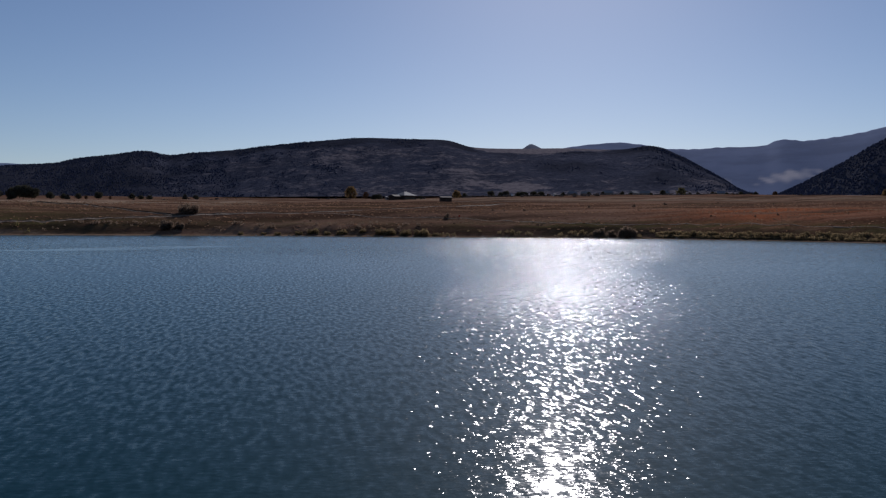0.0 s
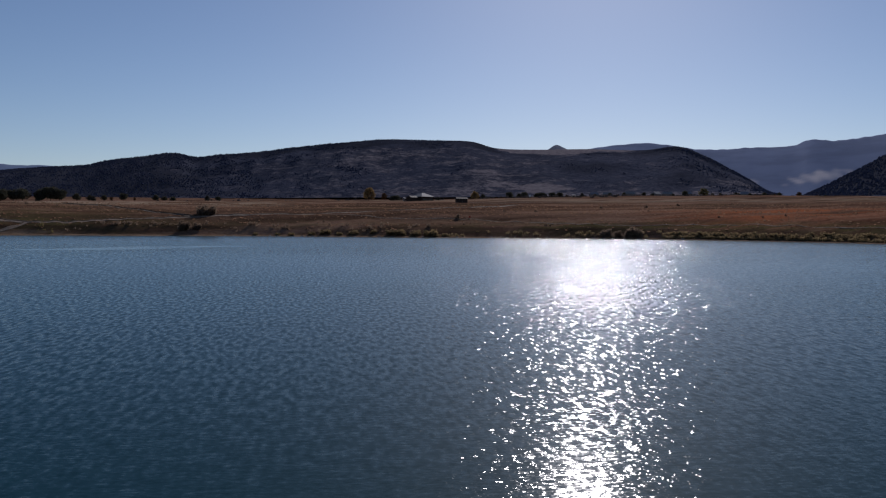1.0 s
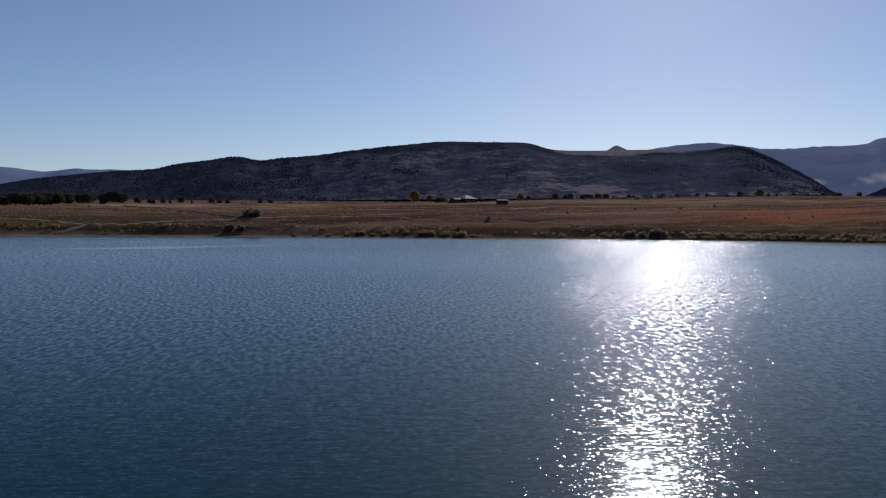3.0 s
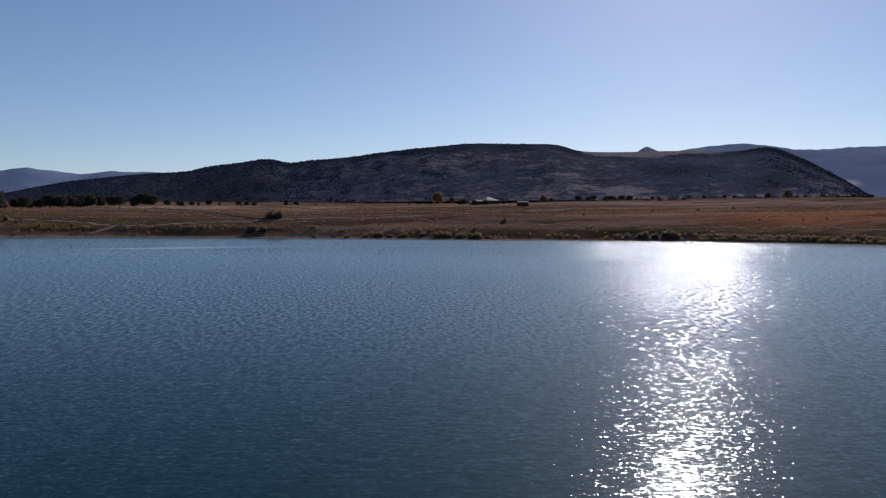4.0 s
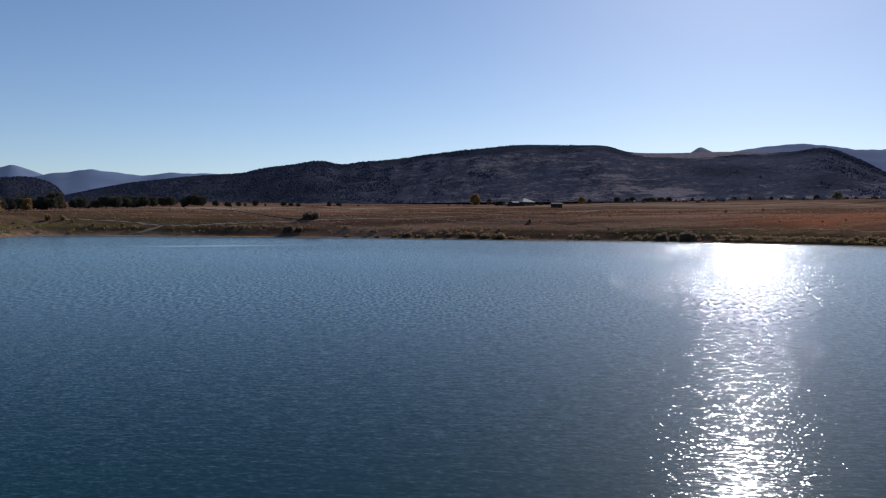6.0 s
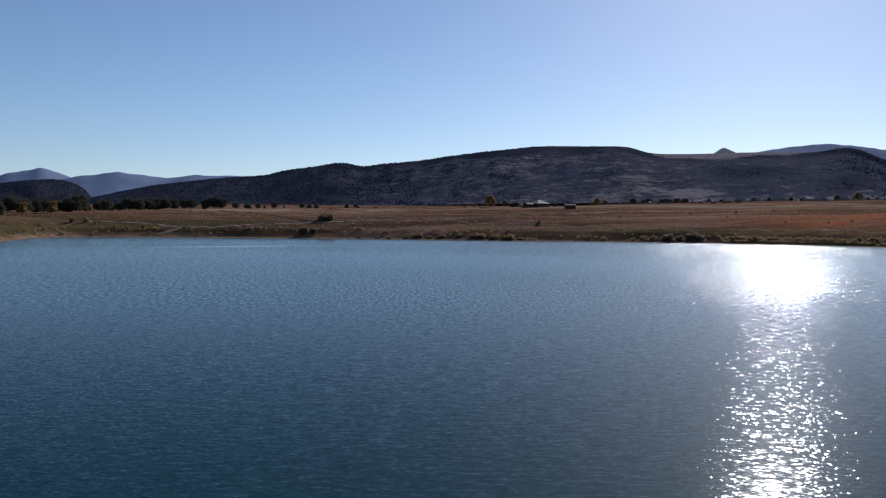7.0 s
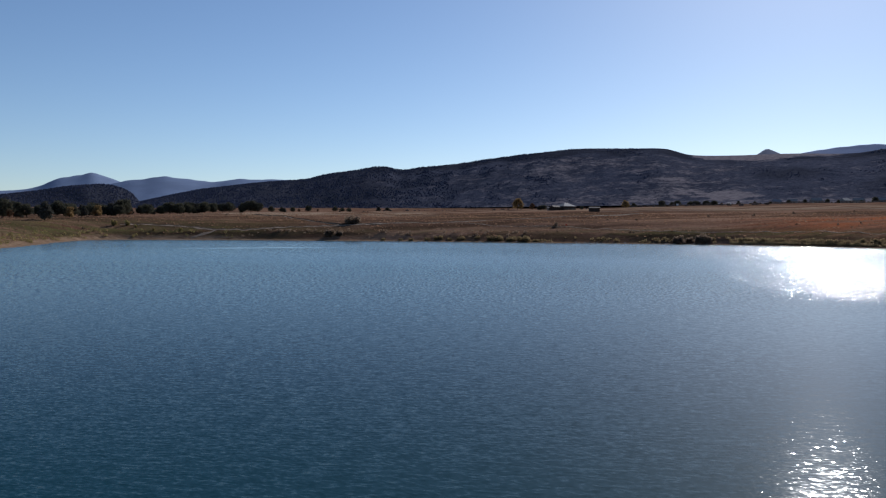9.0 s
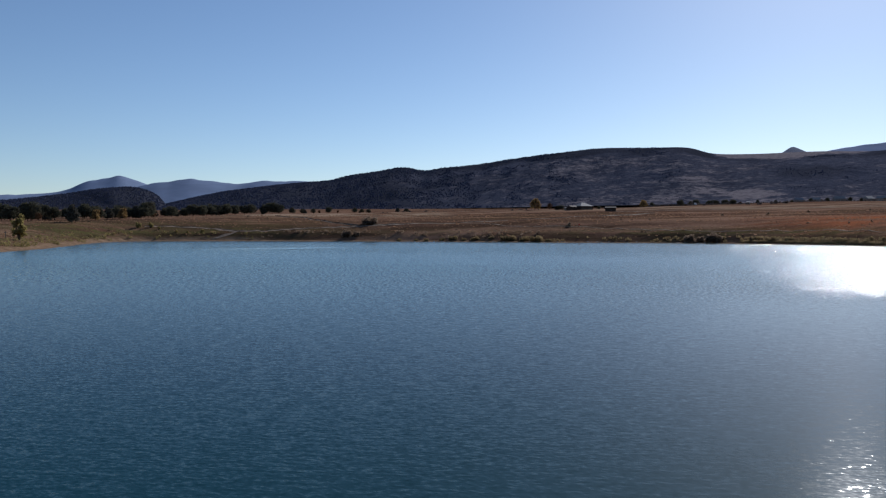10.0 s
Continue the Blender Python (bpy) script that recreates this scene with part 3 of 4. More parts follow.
def leaves(clumps, count, size, seed):
    """Small bent leaf sprays filling irregular clumps: (x, y, z, radius, flattening)."""
    rnd = np.random.RandomState(seed)
    weight = np.array([c[3]**2 for c in clumps])
    pick = rnd.choice(len(clumps), count, p=weight / weight.sum())
    verts, faces = [], []
    for n in pick:
        x, y, z, r, flat = clumps[n]
        d = rnd.normal(size=3)
        d *= r * rnd.uniform(0.25, 1.08)**0.6 / np.linalg.norm(d)
        c = np.array((x + d[0], y + d[1], max(0.05, z + d[2] * flat)))
        a = rnd.normal(size=3)
        a /= np.linalg.norm(a)
        b = np.cross(a, rnd.normal(size=3))
        b /= np.linalg.norm(b)
        s = size * rnd.uniform(0.55, 1.35)
        k = len(verts)
        bend = np.cross(a, b) * s * rnd.uniform(-0.3, 0.3)
        verts += [c - a * s, c - b * s * 0.6 + bend, c + a * s, c + b * s * 0.6 + bend]
        faces += [(k, k + 1, k + 2), (k, k + 2, k + 3)]
    return verts, faces


def woody(name, label, category, h, wide, leaf_mat, seed, trunk=0.25, low=0.28, clumps=9, count=900, size=0.42, shape="round", group=""):
    """A tree or shrub: tapered trunk with limbs, and a crown of leaf sprays."""
    rnd = np.random.RandomState(seed)
    thing = base(name, label, category, group)
    stems, puffs = [], []
    r0 = max(0.05, h * 0.02)
    if shape == "bush":
        for k in range(7):
            a, q = rnd.uniform(0, 6.28), wide * rnd.uniform(0.15, 0.8)
            tip = (q * math.cos(a), q * math.sin(a), h * rnd.uniform(0.5, 0.85))
            stems.append(tube([(0.2 * math.cos(a), 0.2 * math.sin(a), -0.3), (tip[0] * 0.5, tip[1] * 0.5, tip[2] * 0.6), tip], [r0, r0 * 0.6, r0 * 0.2], 5))
        for k in range(clumps):
            a, q = rnd.uniform(0, 6.28), wide * math.sqrt(rnd.uniform(0, 1)) * 0.8
            top = h * rnd.uniform(0.55, 1.0) * (1 - 0.45 * (q / wide)**2)
            r = min(wide * rnd.uniform(0.24, 0.42), top * 0.55)
            puffs.append((q * math.cos(a), q * math.sin(a), top - r, r, 1.0))
            puffs.append((q * math.cos(a), q * math.sin(a), (top - r) * 0.5, r * 0.95, 0.8))
    elif shape == "pine":
        stems.append(tube([(0, 0, -0.4), (0.1, 0, h * 0.5), (0, 0.1, h * 0.97)], [r0 * 1.2, r0 * 0.8, 0.03]))
        for k in range(clumps * 2):
            f = (k + 0.5) / (clumps * 2)
            z, a = h * (low + (1 - low) * f), k * 2.4 + rnd.uniform(-0.5, 0.5)
            q = wide * (1.05 - f)**0.45 * rnd.uniform(0.35, 0.8)
            stems.append(tube([(0, 0, z - 0.3), (q * math.cos(a), q * math.sin(a), z)], [r0 * 0.4, 0.03], 4))
            puffs.append((q * math.cos(a), q * math.sin(a), z, wide * (0.5 - 0.22 * f), 0.7))
        puffs.append((0, 0, h * 0.93, wide * 0.2, 1.3))
    else:
        tall = shape == "tall"
        lean = rnd.uniform(-0.4, 0.4, 2)
        top = (lean[0], lean[1], h * (0.85 if tall else 0.62))
        stems.append(tube([(0, 0, -0.4), (lean[0] * 0.4, lean[1] * 0.4, h * low), top], [r0 * 1.3, r0, r0 * 0.35]))
        for k in range(clumps):
            a = k * 2.4 + rnd.uniform(-0.5, 0.5)
            f = (k + 0.5) / clumps
            z = h * (low + 0.12 + (0.86 - low - 0.12) * f * rnd.uniform(0.8, 1.1))
            spread = (1 - abs(2 * f - 0.8) * 0.45) if not tall else (1.0 - 0.75 * f)
            q = wide * spread * rnd.uniform(0.35, 0.72)
            tip = (q * math.cos(a), q * math.sin(a), z)
            stems.append(tube([(0, 0, h * low * rnd.uniform(0.7, 1.1)), (tip[0] * 0.45, tip[1] * 0.45, z * 0.75), tip], [r0 * 0.6, r0 * 0.4, 0.03], 5))
            puffs.append((*tip, wide * rnd.uniform(0.3, 0.48) * (0.75 if tall else 1), 1.3 if tall else 0.85))
        puffs.append((lean[0], lean[1], h * (0.86 if tall else 0.8), wide * (0.22 if tall else 0.42), 1.5 if tall else 0.8))
    part("stems" if shape == "bush" else "trunk", mesh("trunk", *joined(stems), M_BARK), thing)
    part("foliage" if shape == "bush" else "crown", mesh("crown", *leaves(puffs, count, size, seed + 1), leaf_mat), thing)
    return thing


def stand(template, x, y, size=1.0, turn=0.0, label="", tall=1.0):
    """A further plant of the same kind, on the ground."""
    m = Matrix.LocRotScale((x, y, float(height(x, y)) - 0.1), Euler((0, 0, turn)), (size, size, size * tall))
    ob = copy_thing(template, m)
    return tagged(ob, label) if label else ob


def plant(ob, x, y, size=1.0, turn=0.0):
    ob.matrix_basis = Matrix.LocRotScale((x, y, float(height(x, y)) - 0.1), Euler((0, 0, turn)), (size, size, size))
    return ob


rnd = random.Random(4)

# shore willows on the far bank
G = "willow bushes along the shore"
willow = plant(woody("willow_bush", "yellow-green willow bush at the water's edge", "bush", 4.6, 3.4, M_SHORE, 101, shape="bush", clumps=11, count=1300, size=0.36, group=G), 11.5, 416, 1.05)
for x, y, s in ((4.5, 419, 0.85), (-4, 421, 0.95), (-8, 423, 0.7), (-26, 428, 0.7), (-40, 432, 0.8), (-47, 433, 0.55), (-57, 433, 0.5), (18, 416, 0.45), (-33, 430, 0.5),
                (-16, 426, 0.5), (-64, 436, 0.4), (-75, 437, 0.45)):
    stand(willow, x, y, s, rnd.uniform(0, 6), "small yellow-green willow bush on the bank" if s < 0.6 else "")
willow_b = plant(woody("willow_bush", "pale leggy willow bush on the grassy bank", "bush", 5.0, 2.2, M_LIME, 103, shape="bush", clumps=8, count=700, size=0.34, group=G), -263, 453)
for x, y, s in ((-256, 457, 1.0), (-248, 454, 0.55), (-223, 446, 0.5), (-215, 452, 0.6), (-231, 447, 0.5)):
    stand(willow_b, x, y, s, rnd.uniform(0, 6))
G = "dark bushes at the waterline"
dark = plant(woody("shore_shrub", "dense dark shrub overhanging the waterline", "bush", 6.3, 4.6, M_DARKBUSH, 105, shape="bush", clumps=14, count=2300, size=0.42, group=G), 107, 398, 1.08)
for x, y, s in ((95, 401, 0.8), (101, 403, 0.55)):
    stand(dark, x, y, s, rnd.uniform(0, 6))
stand(dark, -112, 446, 0.85, 1.0, "dark brown shrub on the eroded bank")
stand(dark, -106, 447, 0.6, 2.0, "dark brown shrub on the eroded bank")
thicket = plant(woody("field_thicket", "wide dark bramble thicket in the dry grass", "bush", 6.6, 6.8, M_DARKBUSH, 107, shape="bush", clumps=18, count=2300, size=0.45), -108, 486)
G = "small shrubs in the grassland"
shrub = plant(woody("field_shrub", "small dark bush alone in the dry grass", "bush", 3.4, 1.9, M_DARKBUSH, 109, shape="bush", clumps=7, count=600, size=0.3, group=G), 29, 452)
for x, y, s in ((71, 427, 0.6), (73, 427, 0.5), (79, 489, 0.8), (61, 491, 0.6), (68, 492, 0.5), (129, 524, 0.85), (158, 524, 1.0), (190, 551, 1.0), (30, 434, 0.45), (-116, 508, 0.5),
                (140, 470, 0.5), (118, 440, 0.4), (-60, 470, 0.4), (205, 500, 0.5), (176, 407, 0.5), (186, 404, 0.6), (158, 418, 0.5),
                (-160, 520, 0.5), (-215, 560, 0.7), (-245, 590, 0.8), (-270, 430, 0.7), (250, 520, 0.7), (232, 560, 0.6), (-290, 455, 0.6), (45, 475, 0.35), (8, 462, 0.3), (-42, 455, 0.45)):
    stand(shrub, x, y, 0.65 * s, rnd.uniform(0, 6))

# the row of trees on the crest behind the left bank
G = "tree row behind the grassland"
oak = woody("cottonwood_tree", "dark green cottonwood tree with a broad crown", "tree", 12.0, 7.2, M_COTTON, 111, clumps=14, count=2300, size=0.55, low=0.16, group=G)
plant(oak, -322, 640)
pine = woody("pine_tree", "dark green pine tree in the tree row", "tree", 12.5, 5.2, M_PINE, 113, clumps=9, count=1700, size=0.65, shape="pine", low=0.16, group=G)
plant(pine, -349, 588, 0.85)
yellow = woody("yellow_cottonwood_tree", "golden yellow autumn cottonwood tree", "tree", 9.5, 5.2, M_YELLOW, 115, clumps=11, count=1300, size=0.5, low=0.14, group=G)
plant(yellow, -16, 753, 1.25)
russet = woody("russet_tree", "russet half-bare autumn tree", "tree", 10, 5.2, M_RUSSET, 117, clumps=10, count=800, size=0.5, low=0.2, group=G)
plant(russet, -2, 760, 0.7)
poplar = woody("young_poplar_tree", "slender yellow-green young poplar by the sandy bank", "tree", 12.0, 3.0, M_LIME, 119, clumps=20, count=2600, size=0.36, shape="bush")
plant(poplar, -222, 286, 1.12)
stand(poplar, -225, 290, 0.5, 1.0)

OAKS = [(-346, 453), (-362, 453), (-350, 470), (-347, 515), (-341, 596), (-313, 640), (-298, 659), (-287, 689), (-264, 702), (-270, 700),
        (-236, 724), (-223, 733), (-201, 751), (46, 749), (102, 852), (134, 875), (151, 878), (145, 879)]
PINES = [(-305, 441), (-392, 480), (-349, 525), (-355, 557), (-356, 569), (-349, 579), (-344, 583), (-342, 590), (-343, 635), (-336, 634), (-331, 642), (-310, 653), (-309, 665),
         (-292, 684), (-277, 697), (-242, 716), (-194, 753), (-186, 750), (-161, 773), (-152, 775), (9, 763), (5, 766), (165, 881), (170, 881), (175, 882), (182, 881), (190, 883), (218, 894)]
for k, (x, y) in enumerate(OAKS):
    s = (1.05 if y < 600 else 0.9 if x < -250 else 0.52 if x < 40 else 0.34 if x < 60 else 0.55) * rnd.uniform(0.85, 1.15)
    stand(oak, x, y, s, rnd.uniform(0, 6), "" if s > 0.6 else "small dark green cottonwood on the grassy crest")
for k, (x, y) in enumerate(PINES):
    s = (1.0 if y < 600 else 0.85 if x < -250 else 0.55 if x < 0 else 0.6) * rnd.uniform(0.8, 1.15)
    stand(oak if k % 3 else pine, x, y, s, rnd.uniform(0, 6), "" if s > 0.6 else "small dark tree on the grassy crest", rnd.uniform(0.9, 1.1) if y < 700 else 0.75)
for x, y in ((-362, 470), (-375, 468), (-352, 500), (-360, 520), (-366, 540), (-362, 585), (-350, 600), (-352, 620), (-340, 655), (-325, 660), (-318, 668), (-300, 680), (-368, 560), (-372, 505), (-345, 545), (-358, 545),
             (-366, 480), (-340, 470), (-380, 490), (-338, 520), (-347, 560), (-335, 580), (-352, 575), (-330, 615), (-345, 630), (-318, 650), (-305, 668), (-296, 672), (-275, 692), (-255, 715), (-247, 722), (-282, 705), (-400, 455), (-410, 470)):
    stand(rnd.choice((oak, oak, oak, oak, pine)), x, y, (0.92 if y < 690 else 0.55) * rnd.uniform(0.8, 1.15), rnd.uniform(0, 6))
for x, y, s in ((-307, 470, 0.7), (-319, 522, 0.75), (93, 848, 0.75), (503, 758, 0.9)):
    stand(yellow, x, y, s, rnd.uniform(0, 6))
for x, y, s in ((-330, 440, 0.85), (-343, 607, 0.9), (-232, 730, 0.55), (-216, 741, 0.5), (199, 887, 0.5), (30, 770, 0.6)):
    stand(russet, x, y, s, rnd.uniform(0, 6))
G = "far trees below the ridge"
far_oak = woody("round_tree", "round olive-green tree beside the far houses", "tree", 11, 7, M_OLIVE, 121, clumps=12, count=500, size=1.1, low=0.1, group=G)
plant(far_oak, 500, 1223, 1.1)
far_dark = woody("round_tree", "dark round tree below the ridge", "tree", 9, 6, M_COTTON, 123, clumps=11, count=420, size=1.1, low=0.1, group=G)
plant(far_dark, 474, 1233)
far_russet = woody("round_tree", "russet autumn tree below the ridge", "tree", 8, 5.5, M_RUSSET, 125, clumps=11, count=420, size=1.0, low=0.1, group=G)
plant(far_russet, 637, 1194)
for x, y in ((541, 1217), (516, 1227), (530, 1222), (401, 1226), (365, 1216), (307, 1149), (592, 1231), (663, 1132), (624, 1213), (584, 1234), (569, 1242), (614, 1219), (653, 1174), (689, 1055), (676, 1002),
             (430, 1240), (445, 1236), (415, 1250), (560, 1230), (340, 1200), (280, 1130), (250, 1060), (705, 1010), (720, 1030), (660, 1090)):
    stand(far_dark, x + rnd.uniform(-14, 14), y + rnd.uniform(-12, 12), rnd.uniform(0.3, 0.75), rnd.uniform(0, 6))
for x, y in ((688, 1116), (546, 1253), (515, 1267), (600, 1225), (646, 1150), (575, 1230), (630, 1205), (385, 1235), (325, 1180), (700, 1060)):
    stand(far_russet, x + rnd.uniform(-14, 14), y + rnd.uniform(-12, 12), rnd.uniform(0.3, 0.75), rnd.uniform(0, 6))


def crest_scrub(x0, x1, y0, y1, count, seed):
    g2 = np.random.RandomState(seed)
    x, y = g2.uniform(x0, x1, count), g2.uniform(y0, y1, count)
    ok = wave_field(x, y * 0.5, 70, 52) + 0.5 * wave_field(x, y, 23, 53) > g2.uniform(-0.6, 0.5, count)
    ok &= np.abs(x - 70) > 12
    return x[ok], y[ok], height(x[ok], y[ok])


# ---- buildings ----
def box(x0, x1, y0, y1, z0, z1):
    v = [(x, y, z) for z in (z0, z1) for y in (y0, y1) for x in (x0, x1)]
    return v, [(0, 2, 3, 1), (4, 5, 7, 6), (0, 1, 5, 4), (2, 6, 7, 3), (0, 4, 6, 2), (1, 3, 7, 5)]


def roof_shell(w, d, z, rise, hip, over=0.6, thick=0.22):
    """A hipped or gabled roof with eaves of some thickness."""
    a, b = w / 2 + over, d / 2 + over
    r = a - b * hip if a > b * hip else 0.3
    top = [(-a, -b, z), (a, -b, z), (a, b, z), (-a, b, z), (-r, 0, z + rise), (r, 0, z + rise)]
    v = top + [(x, y, q - thick) for x, y, q in top]
    f = [(0, 1, 5, 4), (1, 2, 5), (2, 3, 4, 5), (3, 0, 4), (7, 6, 10, 11), (8, 7, 11), (9, 8, 11, 10), (6, 9, 10)]
    return v, f + [(0, 6, 7, 1), (1, 7, 8, 2), (2, 8, 9, 3), (3, 9, 6, 0)]


def building(name, label, x, y, w, d, h, rise, turn, wall_mat, roof_mat, hip=0.8, windows=3, group="", chimney=False):
    """A low house: walls, roof, a door and windows with frames."""
    thing = base(name, label, "building", group)
    z = float(min(height(x + i, y + j) for i in (-w / 2, w / 2) for j in (-d / 2, d / 2)))
    thing.matrix_basis = pose(x, y, z, 0, 0, turn)
    part("wall", mesh("wall", *box(-w / 2, w / 2, -d / 2, d / 2, -0.6, h + 0.05), wall_mat), thing)
    roof = part("roof", mesh("roof", *roof_shell(w, d, h, rise, hip), roof_mat), thing)
    if chimney:
        part("chimney", mesh("chimney", *box(w * 0.1, w * 0.1 + 0.8, 0.6, 1.4, h + rise * 0.4, h + rise + 0.7), M_STONE), roof)
    spots = np.linspace(-w / 2, w / 2, windows + 3)[1:-1]
    for k, c in enumerate(spots):
        if k == len(spots) // 2:
            door = part("door", mesh("door", *box(c - 0.5, c + 0.5, -d / 2 - 0.06, -d / 2 + 0.02, 0.1, 2.15), M_SHEDROOF), thing)
            part("handle", mesh("handle", *box(c + 0.34, c + 0.42, -d / 2 - 0.12, -d / 2 - 0.05, 1.0, 1.1), M_TRIM), door)
        else:
            frame_part = part("window", mesh("window", *joined([box(c - 0.75, c + 0.75, -d / 2 - 0.07, -d / 2 + 0.02, 0.95, 1.05), box(c - 0.75, c + 0.75, -d / 2 - 0.07, -d / 2 + 0.02, 2.05, 2.15),
                              box(c - 0.75, c - 0.67, -d / 2 - 0.07, -d / 2 + 0.02, 1.05, 2.05), box(c + 0.67, c + 0.75, -d / 2 - 0.07, -d / 2 + 0.02, 1.05, 2.05)]), M_POST), thing)
            part("pane", mesh("pane", *box(c - 0.67, c + 0.67, -d / 2 - 0.04, -d / 2 + 0.02, 1.05, 2.05), M_GLASS), frame_part)
    return thing


farmhouse = building("farmhouse", "brown farmhouse with a pale hipped metal roof", 31, 732, 14.5, 12.0, 4.0, 3.4, 40, M_WALL, M_ROOF, 1.0, 4, chimney=True)
wing = part("wing", mesh("wing", *box(-15.5, -7.3, -2.5, 5.0, -0.6, 3.1), M_WALL), farmhouse, "low dark boarded wing")
part("wing_roof", mesh("wing_roof", [(x - 11.5, y + 1.2, z) for x, y, z in roof_shell(9.0, 7.6, 3.1, 1.5, 0.2)[0]], roof_shell(9.0, 7.6, 3.1, 1.5, 0.2)[1], M_SHEDROOF), wing, "weathered dark roof")
building("wooden_shed", "dark weathered wooden shed on the grassy crest", 56, 658, 8.6, 5.2, 3.2, 1.0, 8, M_WALL, M_SHEDROOF, 0.1, 0)
building("lean_to_shed", "small pale shed beside the farmhouse", 16, 733, 4.2, 3.4, 2.3, 0.7, 20, M_PALEWALL, M_GREYROOF, 0.1, 1)
G = "houses below the ridge"
for x, y, w, d, turn in ((454, 1303, 16, 11, 35), (476, 1310, 17, 11, -30), (420, 1334, 17, 10, 10), (388, 1352, 16, 10, -12), (500, 1285, 12, 9, 20), (360, 1335, 14, 9, 15), (595, 1285, 13, 10, -20)):
    building("house", "distant house with a pale grey roof", x, y, w, d, 4.2, 4.0, turn, M_PALEWALL, M_ROOF if w > 15 else M_GREYROOF, 0.2, 3, G)
building("ranch_house", "low brown ranch house at the foot of the hill", 707, 1103, 20, 11, 4.0, 3.0, -25, M_WALL, M_GREYROOF, 0.3, 4)
building("white_hut", "small white hut beside the crest trees", 206, 884, 3.6, 3.0, 2.6, 0.8, 5, M_TRIM, M_GREYROOF, 0.2, 1)


def parked_van(x, y, turn):
    """A white van: body with cab slope, windows, four wheels."""
    van = base("parked_van", "white van parked on the grassy crest", "van", "vans on the crest")
    van.matrix_basis = pose(x, y, float(height(x, y)), 0, 0, turn)
    side = [(-2.5, 0.4), (2.5, 0.4), (2.5, 1.1), (1.7, 1.25), (1.1, 2.15), (-2.4, 2.2), (-2.5, 1.9)]
    n = len(side)
    v = [(a, y0, b) for y0 in (-0.95, 0.95) for a, b in side]
    f = [tuple(range(n - 1, -1, -1)), tuple(range(n, 2 * n))] + [(k, (k + 1) % n, n + (k + 1) % n, n + k) for k in range(n)]
    body = part("body", mesh("van_body", v, f, M_TRIM), van)
    for s in (-0.97, 0.93):
        part("window", mesh("van_window", *box(-1.8, 1.0, s, s + 0.04, 1.35, 1.95), M_GLASS), body)
    for a in (-1.6, 1.6):
        for s in (-0.98, 0.78):
            ring = [(a + 0.38 * math.cos(j * 0.5236), s + q, 0.38 + 0.38 * math.sin(j * 0.5236)) for q in (0, 0.2) for j in range(12)]
            part("wheel", mesh("wheel", ring, [tuple(range(12)), tuple(range(23, 11, -1))] + [(j, 12 + j, 12 + (j + 1) % 12, (j + 1) % 12) for j in range(12)], M_GLASS), van)
    return van


parked_van(143, 812, 76)

post = base("wooden_post", "weathered grey wooden post by the sandy bank", "post")
post.matrix_basis = pose(-222, 277, float(height(-222, 277)), 1, 2, 10)
part("shaft", mesh("shaft", *tube([(0, 0, -0.5), (0.02, 0, 2.0), (0, 0, 3.8)], [0.17, 0.16, 0.14], 8), M_POST), post)
part("cross_arm", mesh("cross_arm", *box(-0.6, 0.6, -0.09, 0.09, 3.1, 3.3), M_POST), post)

marker = base("marker_post", "short wooden post with a faded red panel in the grass", "sign")
marker.matrix_basis = pose(35, 450, float(height(35, 450)), 0, 0, 5)
part("shaft", mesh("shaft", *box(-0.07, 0.07, -0.07, 0.07, -0.3, 1.6), M_POST), marker)
part("panel", mesh("panel", *box(-0.5, 0.5, -0.13, -0.08, 0.6, 1.55), M_RED), marker)


# ---- tracks ----
def track(points, width, bank=0.0):
    """A worn dirt track laid over the ground, with a low cut bank on its uphill side."""
    line = open_curve([(x, y, 0) for x, y in points], 14)
    d = np.gradient(line[:, :2], axis=0)
    d /= np.linalg.norm(d, axis=1)[:, None]
    nrm = np.stack([-d[:, 1], d[:, 0]], 1)
    nrm *= np.where(nrm[:, 1:2] < 0, -1, 1)
    wob = width * (1 + 0.3 * wave_field(line[:, 0], line[:, 1], 22, 33))
    thing = base("dirt_track", "pale worn dirt track across the dry grass", "track", kind="structure")

    def strip(offs, lift, mat, name):
        rows = []
        for o, l in zip(offs, lift):
            p = line[:, :2] + nrm * (o * wob)[:, None]
            rows.append(np.stack([p[:, 0], p[:, 1], height(p[:, 0], p[:, 1]) + l], 1))
        k, m = len(line), len(rows)
        faces = [(j * k + i, j * k + i + 1, (j + 1) * k + i + 1, (j + 1) * k + i) for j in range(m - 1) for i in range(k - 1)]
        part(name, mesh(name, np.concatenate(rows), faces, mat), thing)

    strip((-0.55, -0.5, 0, 0.5, 0.55), (-0.1, 0.16, 0.2, 0.16, -0.1), M_DIRT, "wheel_path")
    if bank:
        strip((0.56, 0.62, 0.95, 1.5), (-0.05, bank, bank * 0.9, -0.1), M_EARTH, "cut_bank")


track([(-262, 459), (-247, 464), (-222, 467), (-192, 457), (-162, 461), (-134, 472), (-111, 477), (-88, 481), (-58, 486), (-40, 490), (-20, 500), (0, 510), (22, 528), (54, 553), (90, 590)], 2.2, 0.4)
track([(-230, 610), (-197, 580), (-150, 508), (-126, 486), (-111, 478)], 1.4, 0.6)
track([(-44, 488), (-15, 466), (2, 457), (45, 446), (91, 424), (146, 401), (181, 367), (230, 310)], 0.7)
track([(-192, 457), (-195, 450), (-202, 440)], 2.2)
track([(60, 640), (120, 650), (180, 660), (250, 640), (300, 600)], 1.3)


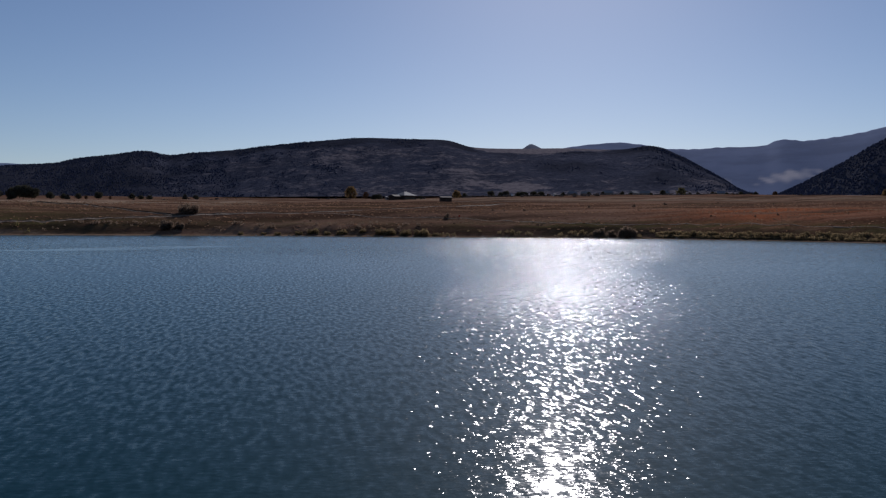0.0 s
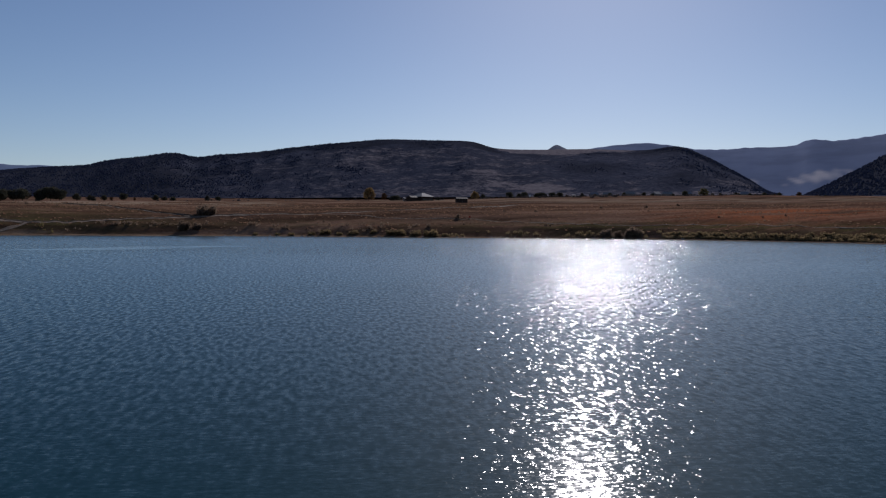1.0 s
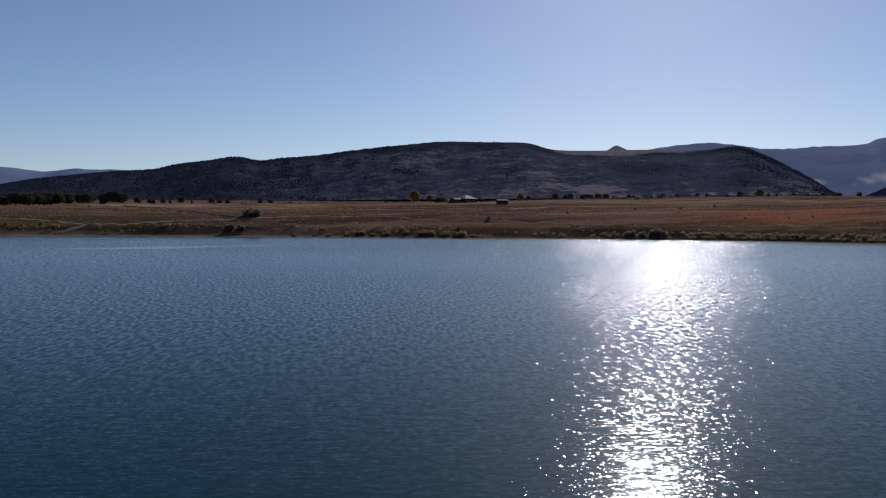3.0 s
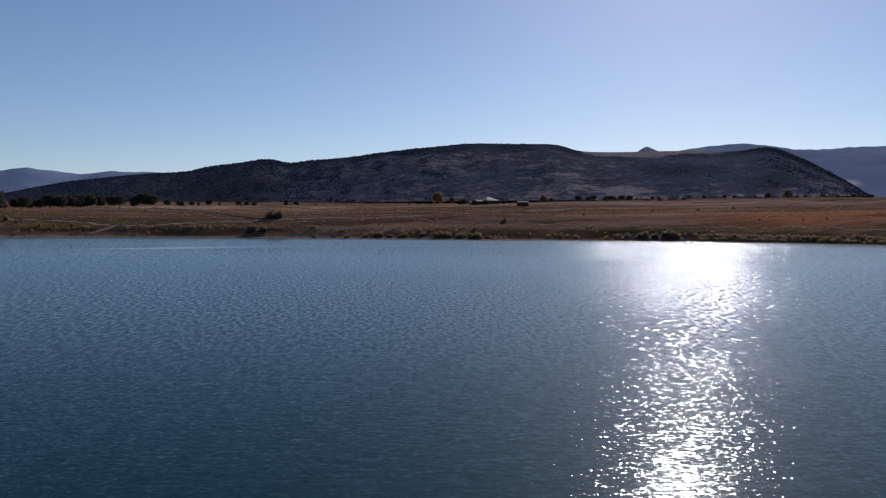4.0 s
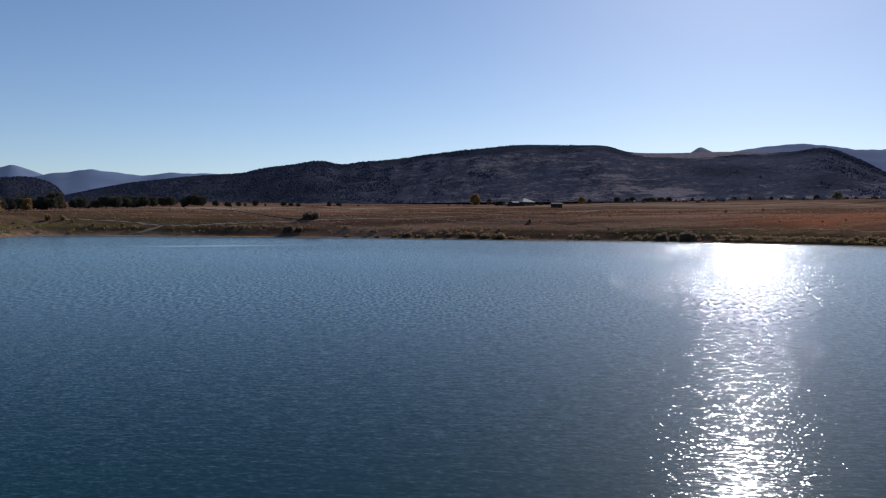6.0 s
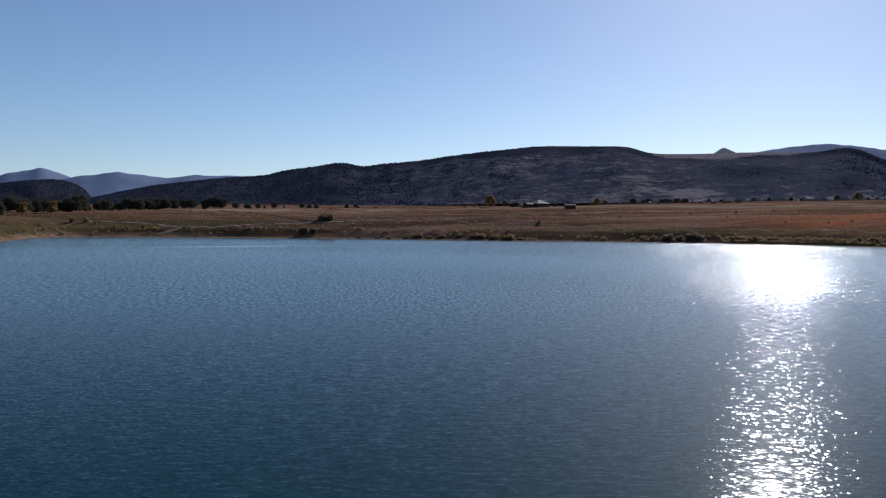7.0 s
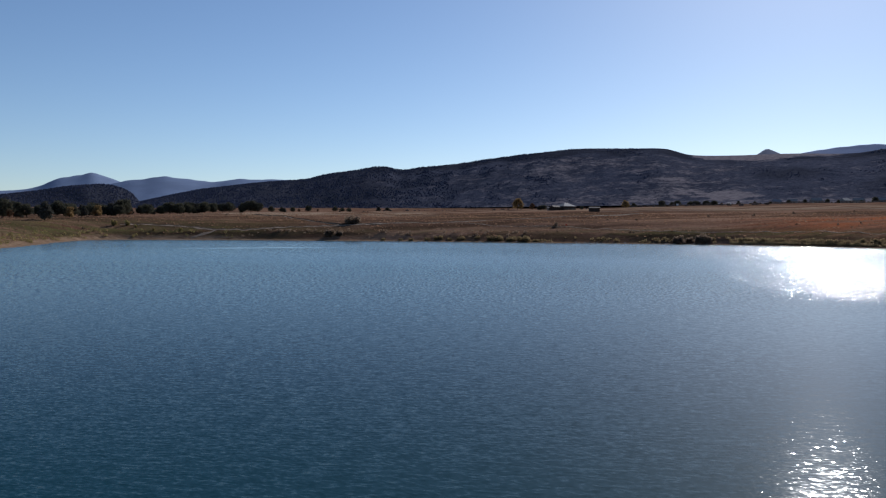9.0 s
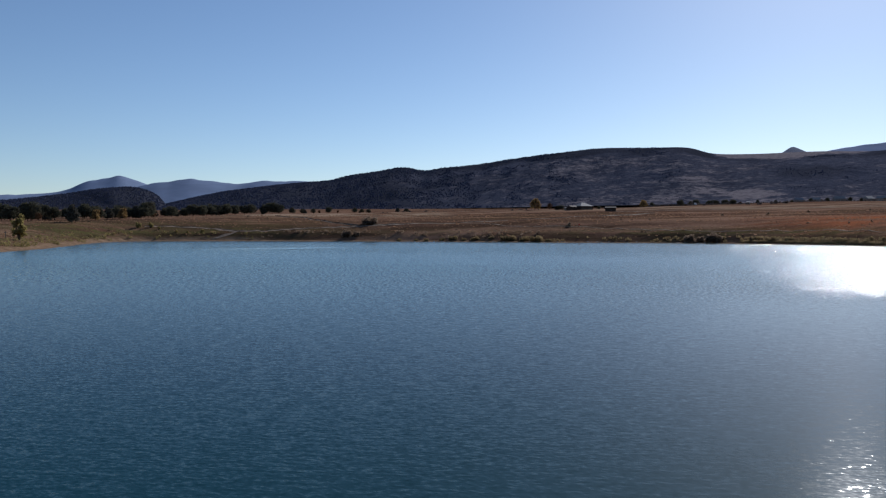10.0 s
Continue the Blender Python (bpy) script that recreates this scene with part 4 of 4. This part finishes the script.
# ---- grasses and stones ----
def bank_places(count, lo, hi, xr, seed, yr=(200, 620), keep=None):
    rnd2 = np.random.RandomState(seed)
    x, y = rnd2.uniform(*xr, count), rnd2.uniform(*yr, count)
    d = shore_distance(x, y)
    ok = (d > lo) & (d < hi)
    if keep is not None:
        ok &= rnd2.uniform(0, 1, count) < keep(x, y, d)
    return x[ok], y[ok], height(x[ok], y[ok])


def bank_thicket(name, label, x, y, z, size, per, leaf, mat, seed):
    """A continuous belt of low leafy plants."""
    rnd2 = np.random.RandomState(seed)
    puffs = []
    for a, b, c in zip(x, y, z):
        r = size * rnd2.uniform(0.45, 1.2)
        puffs.append((a, b, c + r * 0.55, r, 0.8))
    v, f = leaves(puffs, len(puffs) * per, leaf, seed + 1)
    return tagged(new(name, mesh(name, v, f, mat)), label, "shrubs", kind="stuff")


x, y, z = bank_places(130000, 4.5, 11, (14, 330), 201, (80, 430), lambda x, y, d: np.clip(np.where(x > 112, 0.85, 0.03) + np.where(x > 112, 0.2, 0.26) * wave_field(x, y, 24, 44), 0, 1) * (np.abs(x - 116) > 3))
bank_thicket("bank_shrubs", "yellow-green belt of low shrubs along the bank", x, y, z, 1.05, 30, 0.32, M_SHORE, 203)
x, y, z = bank_places(14000, 6, 22, (-330, -165), 205, (220, 470), lambda x, y, d: np.clip(0.06 + 0.10 * wave_field(x, y, 34, 45), 0, 1))
bank_thicket("bank_grass", "tall green-yellow grass clumps on the left bank", x, y, z, 1.3, 30, 0.32, M_REED, 207)
x, y, z = bank_places(9000, 9, 24, (-170, 20), 209, (400, 470), lambda x, y, d: np.clip(0.05 + 0.09 * wave_field(x, y, 28, 46), 0, 1))
bank_thicket("bank_brush", "low brown brush on the eroded bank", x, y, z, 1.0, 26, 0.3, M_DARKBUSH, 211)

for name, label, area in (("crest_scrub", "dark leafless scrub behind the grassy crest", (-260, 240, 800, 900, 420, 1.4)), ("valley_scrub", "dark brown scrub at the foot of the ridge", (180, 720, 1090, 1260, 520, 2.4))):
    x, y, z = crest_scrub(*area[:5], 301)
    bank_thicket(name, label, x, y, z, area[5], 34, 0.75, M_SCRUB, 303)
x, y, z = bank_places(60000, 10, 210, (-380, 330), 213, (210, 640), lambda x, y, d: np.clip(0.32 + 0.3 * wave_field(x * 0.4, y, 36, 47), 0.02, 1))
g = np.random.RandomState(215)
blades, fs = [], []
for a, b, c in zip(x, y, z):
    w, h2, t = g.uniform(0.2, 0.6), g.uniform(0.15, 0.5), g.uniform(0, 3.14)
    dx, dy, k = w * math.cos(t), w * math.sin(t), len(blades)
    blades += [(a - dx, b - dy, c - 0.05), (a + dx, b + dy, c - 0.05), (a + dx * 1.3 + g.uniform(-0.2, 0.2), b + dy * 1.3, c + h2), (a - dx * 1.2, b - dy * 1.2 + g.uniform(-0.2, 0.2), c + h2 * g.uniform(0.6, 1))]
    fs.append((k, k + 1, k + 2, k + 3))
tagged(new("grass_tussocks", mesh("grass_tussocks", blades, fs, M_TUSSOCK)), "dry straw-coloured grass tussocks on the slope", "grass", kind="stuff")

x, y, z = bank_places(9000, 0.5, 4.5, (-120, 130), 217, (380, 445), lambda x, y, d: np.clip(0.10 + 0.22 * wave_field(x, y, 30, 48), 0, 1))
pieces = []
for a, b, c in zip(x, y, z):
    r = g.uniform(0.2, 0.75)
    ring = [(a + r * q * math.cos(j * 1.0472 + q), b + r * q * math.sin(j * 1.0472 + q) * 0.8, c - 0.1 + r * e) for q, e in ((1.0, 0.0), (g.uniform(0.85, 1.1), 0.3), (0.5, g.uniform(0.5, 0.7))) for j in range(6)]
    pieces.append((ring, [(j + 6 * m, (j + 1) % 6 + 6 * m, (j + 1) % 6 + 6 * m + 6, j + 6 * m + 6) for m in range(2) for j in range(6)] + [tuple(range(12, 18))]))
tagged(new("shore_stones", mesh("shore_stones", *joined(pieces), M_STONE)), "pale stones and cobbles along the waterline", "stones", kind="stuff")
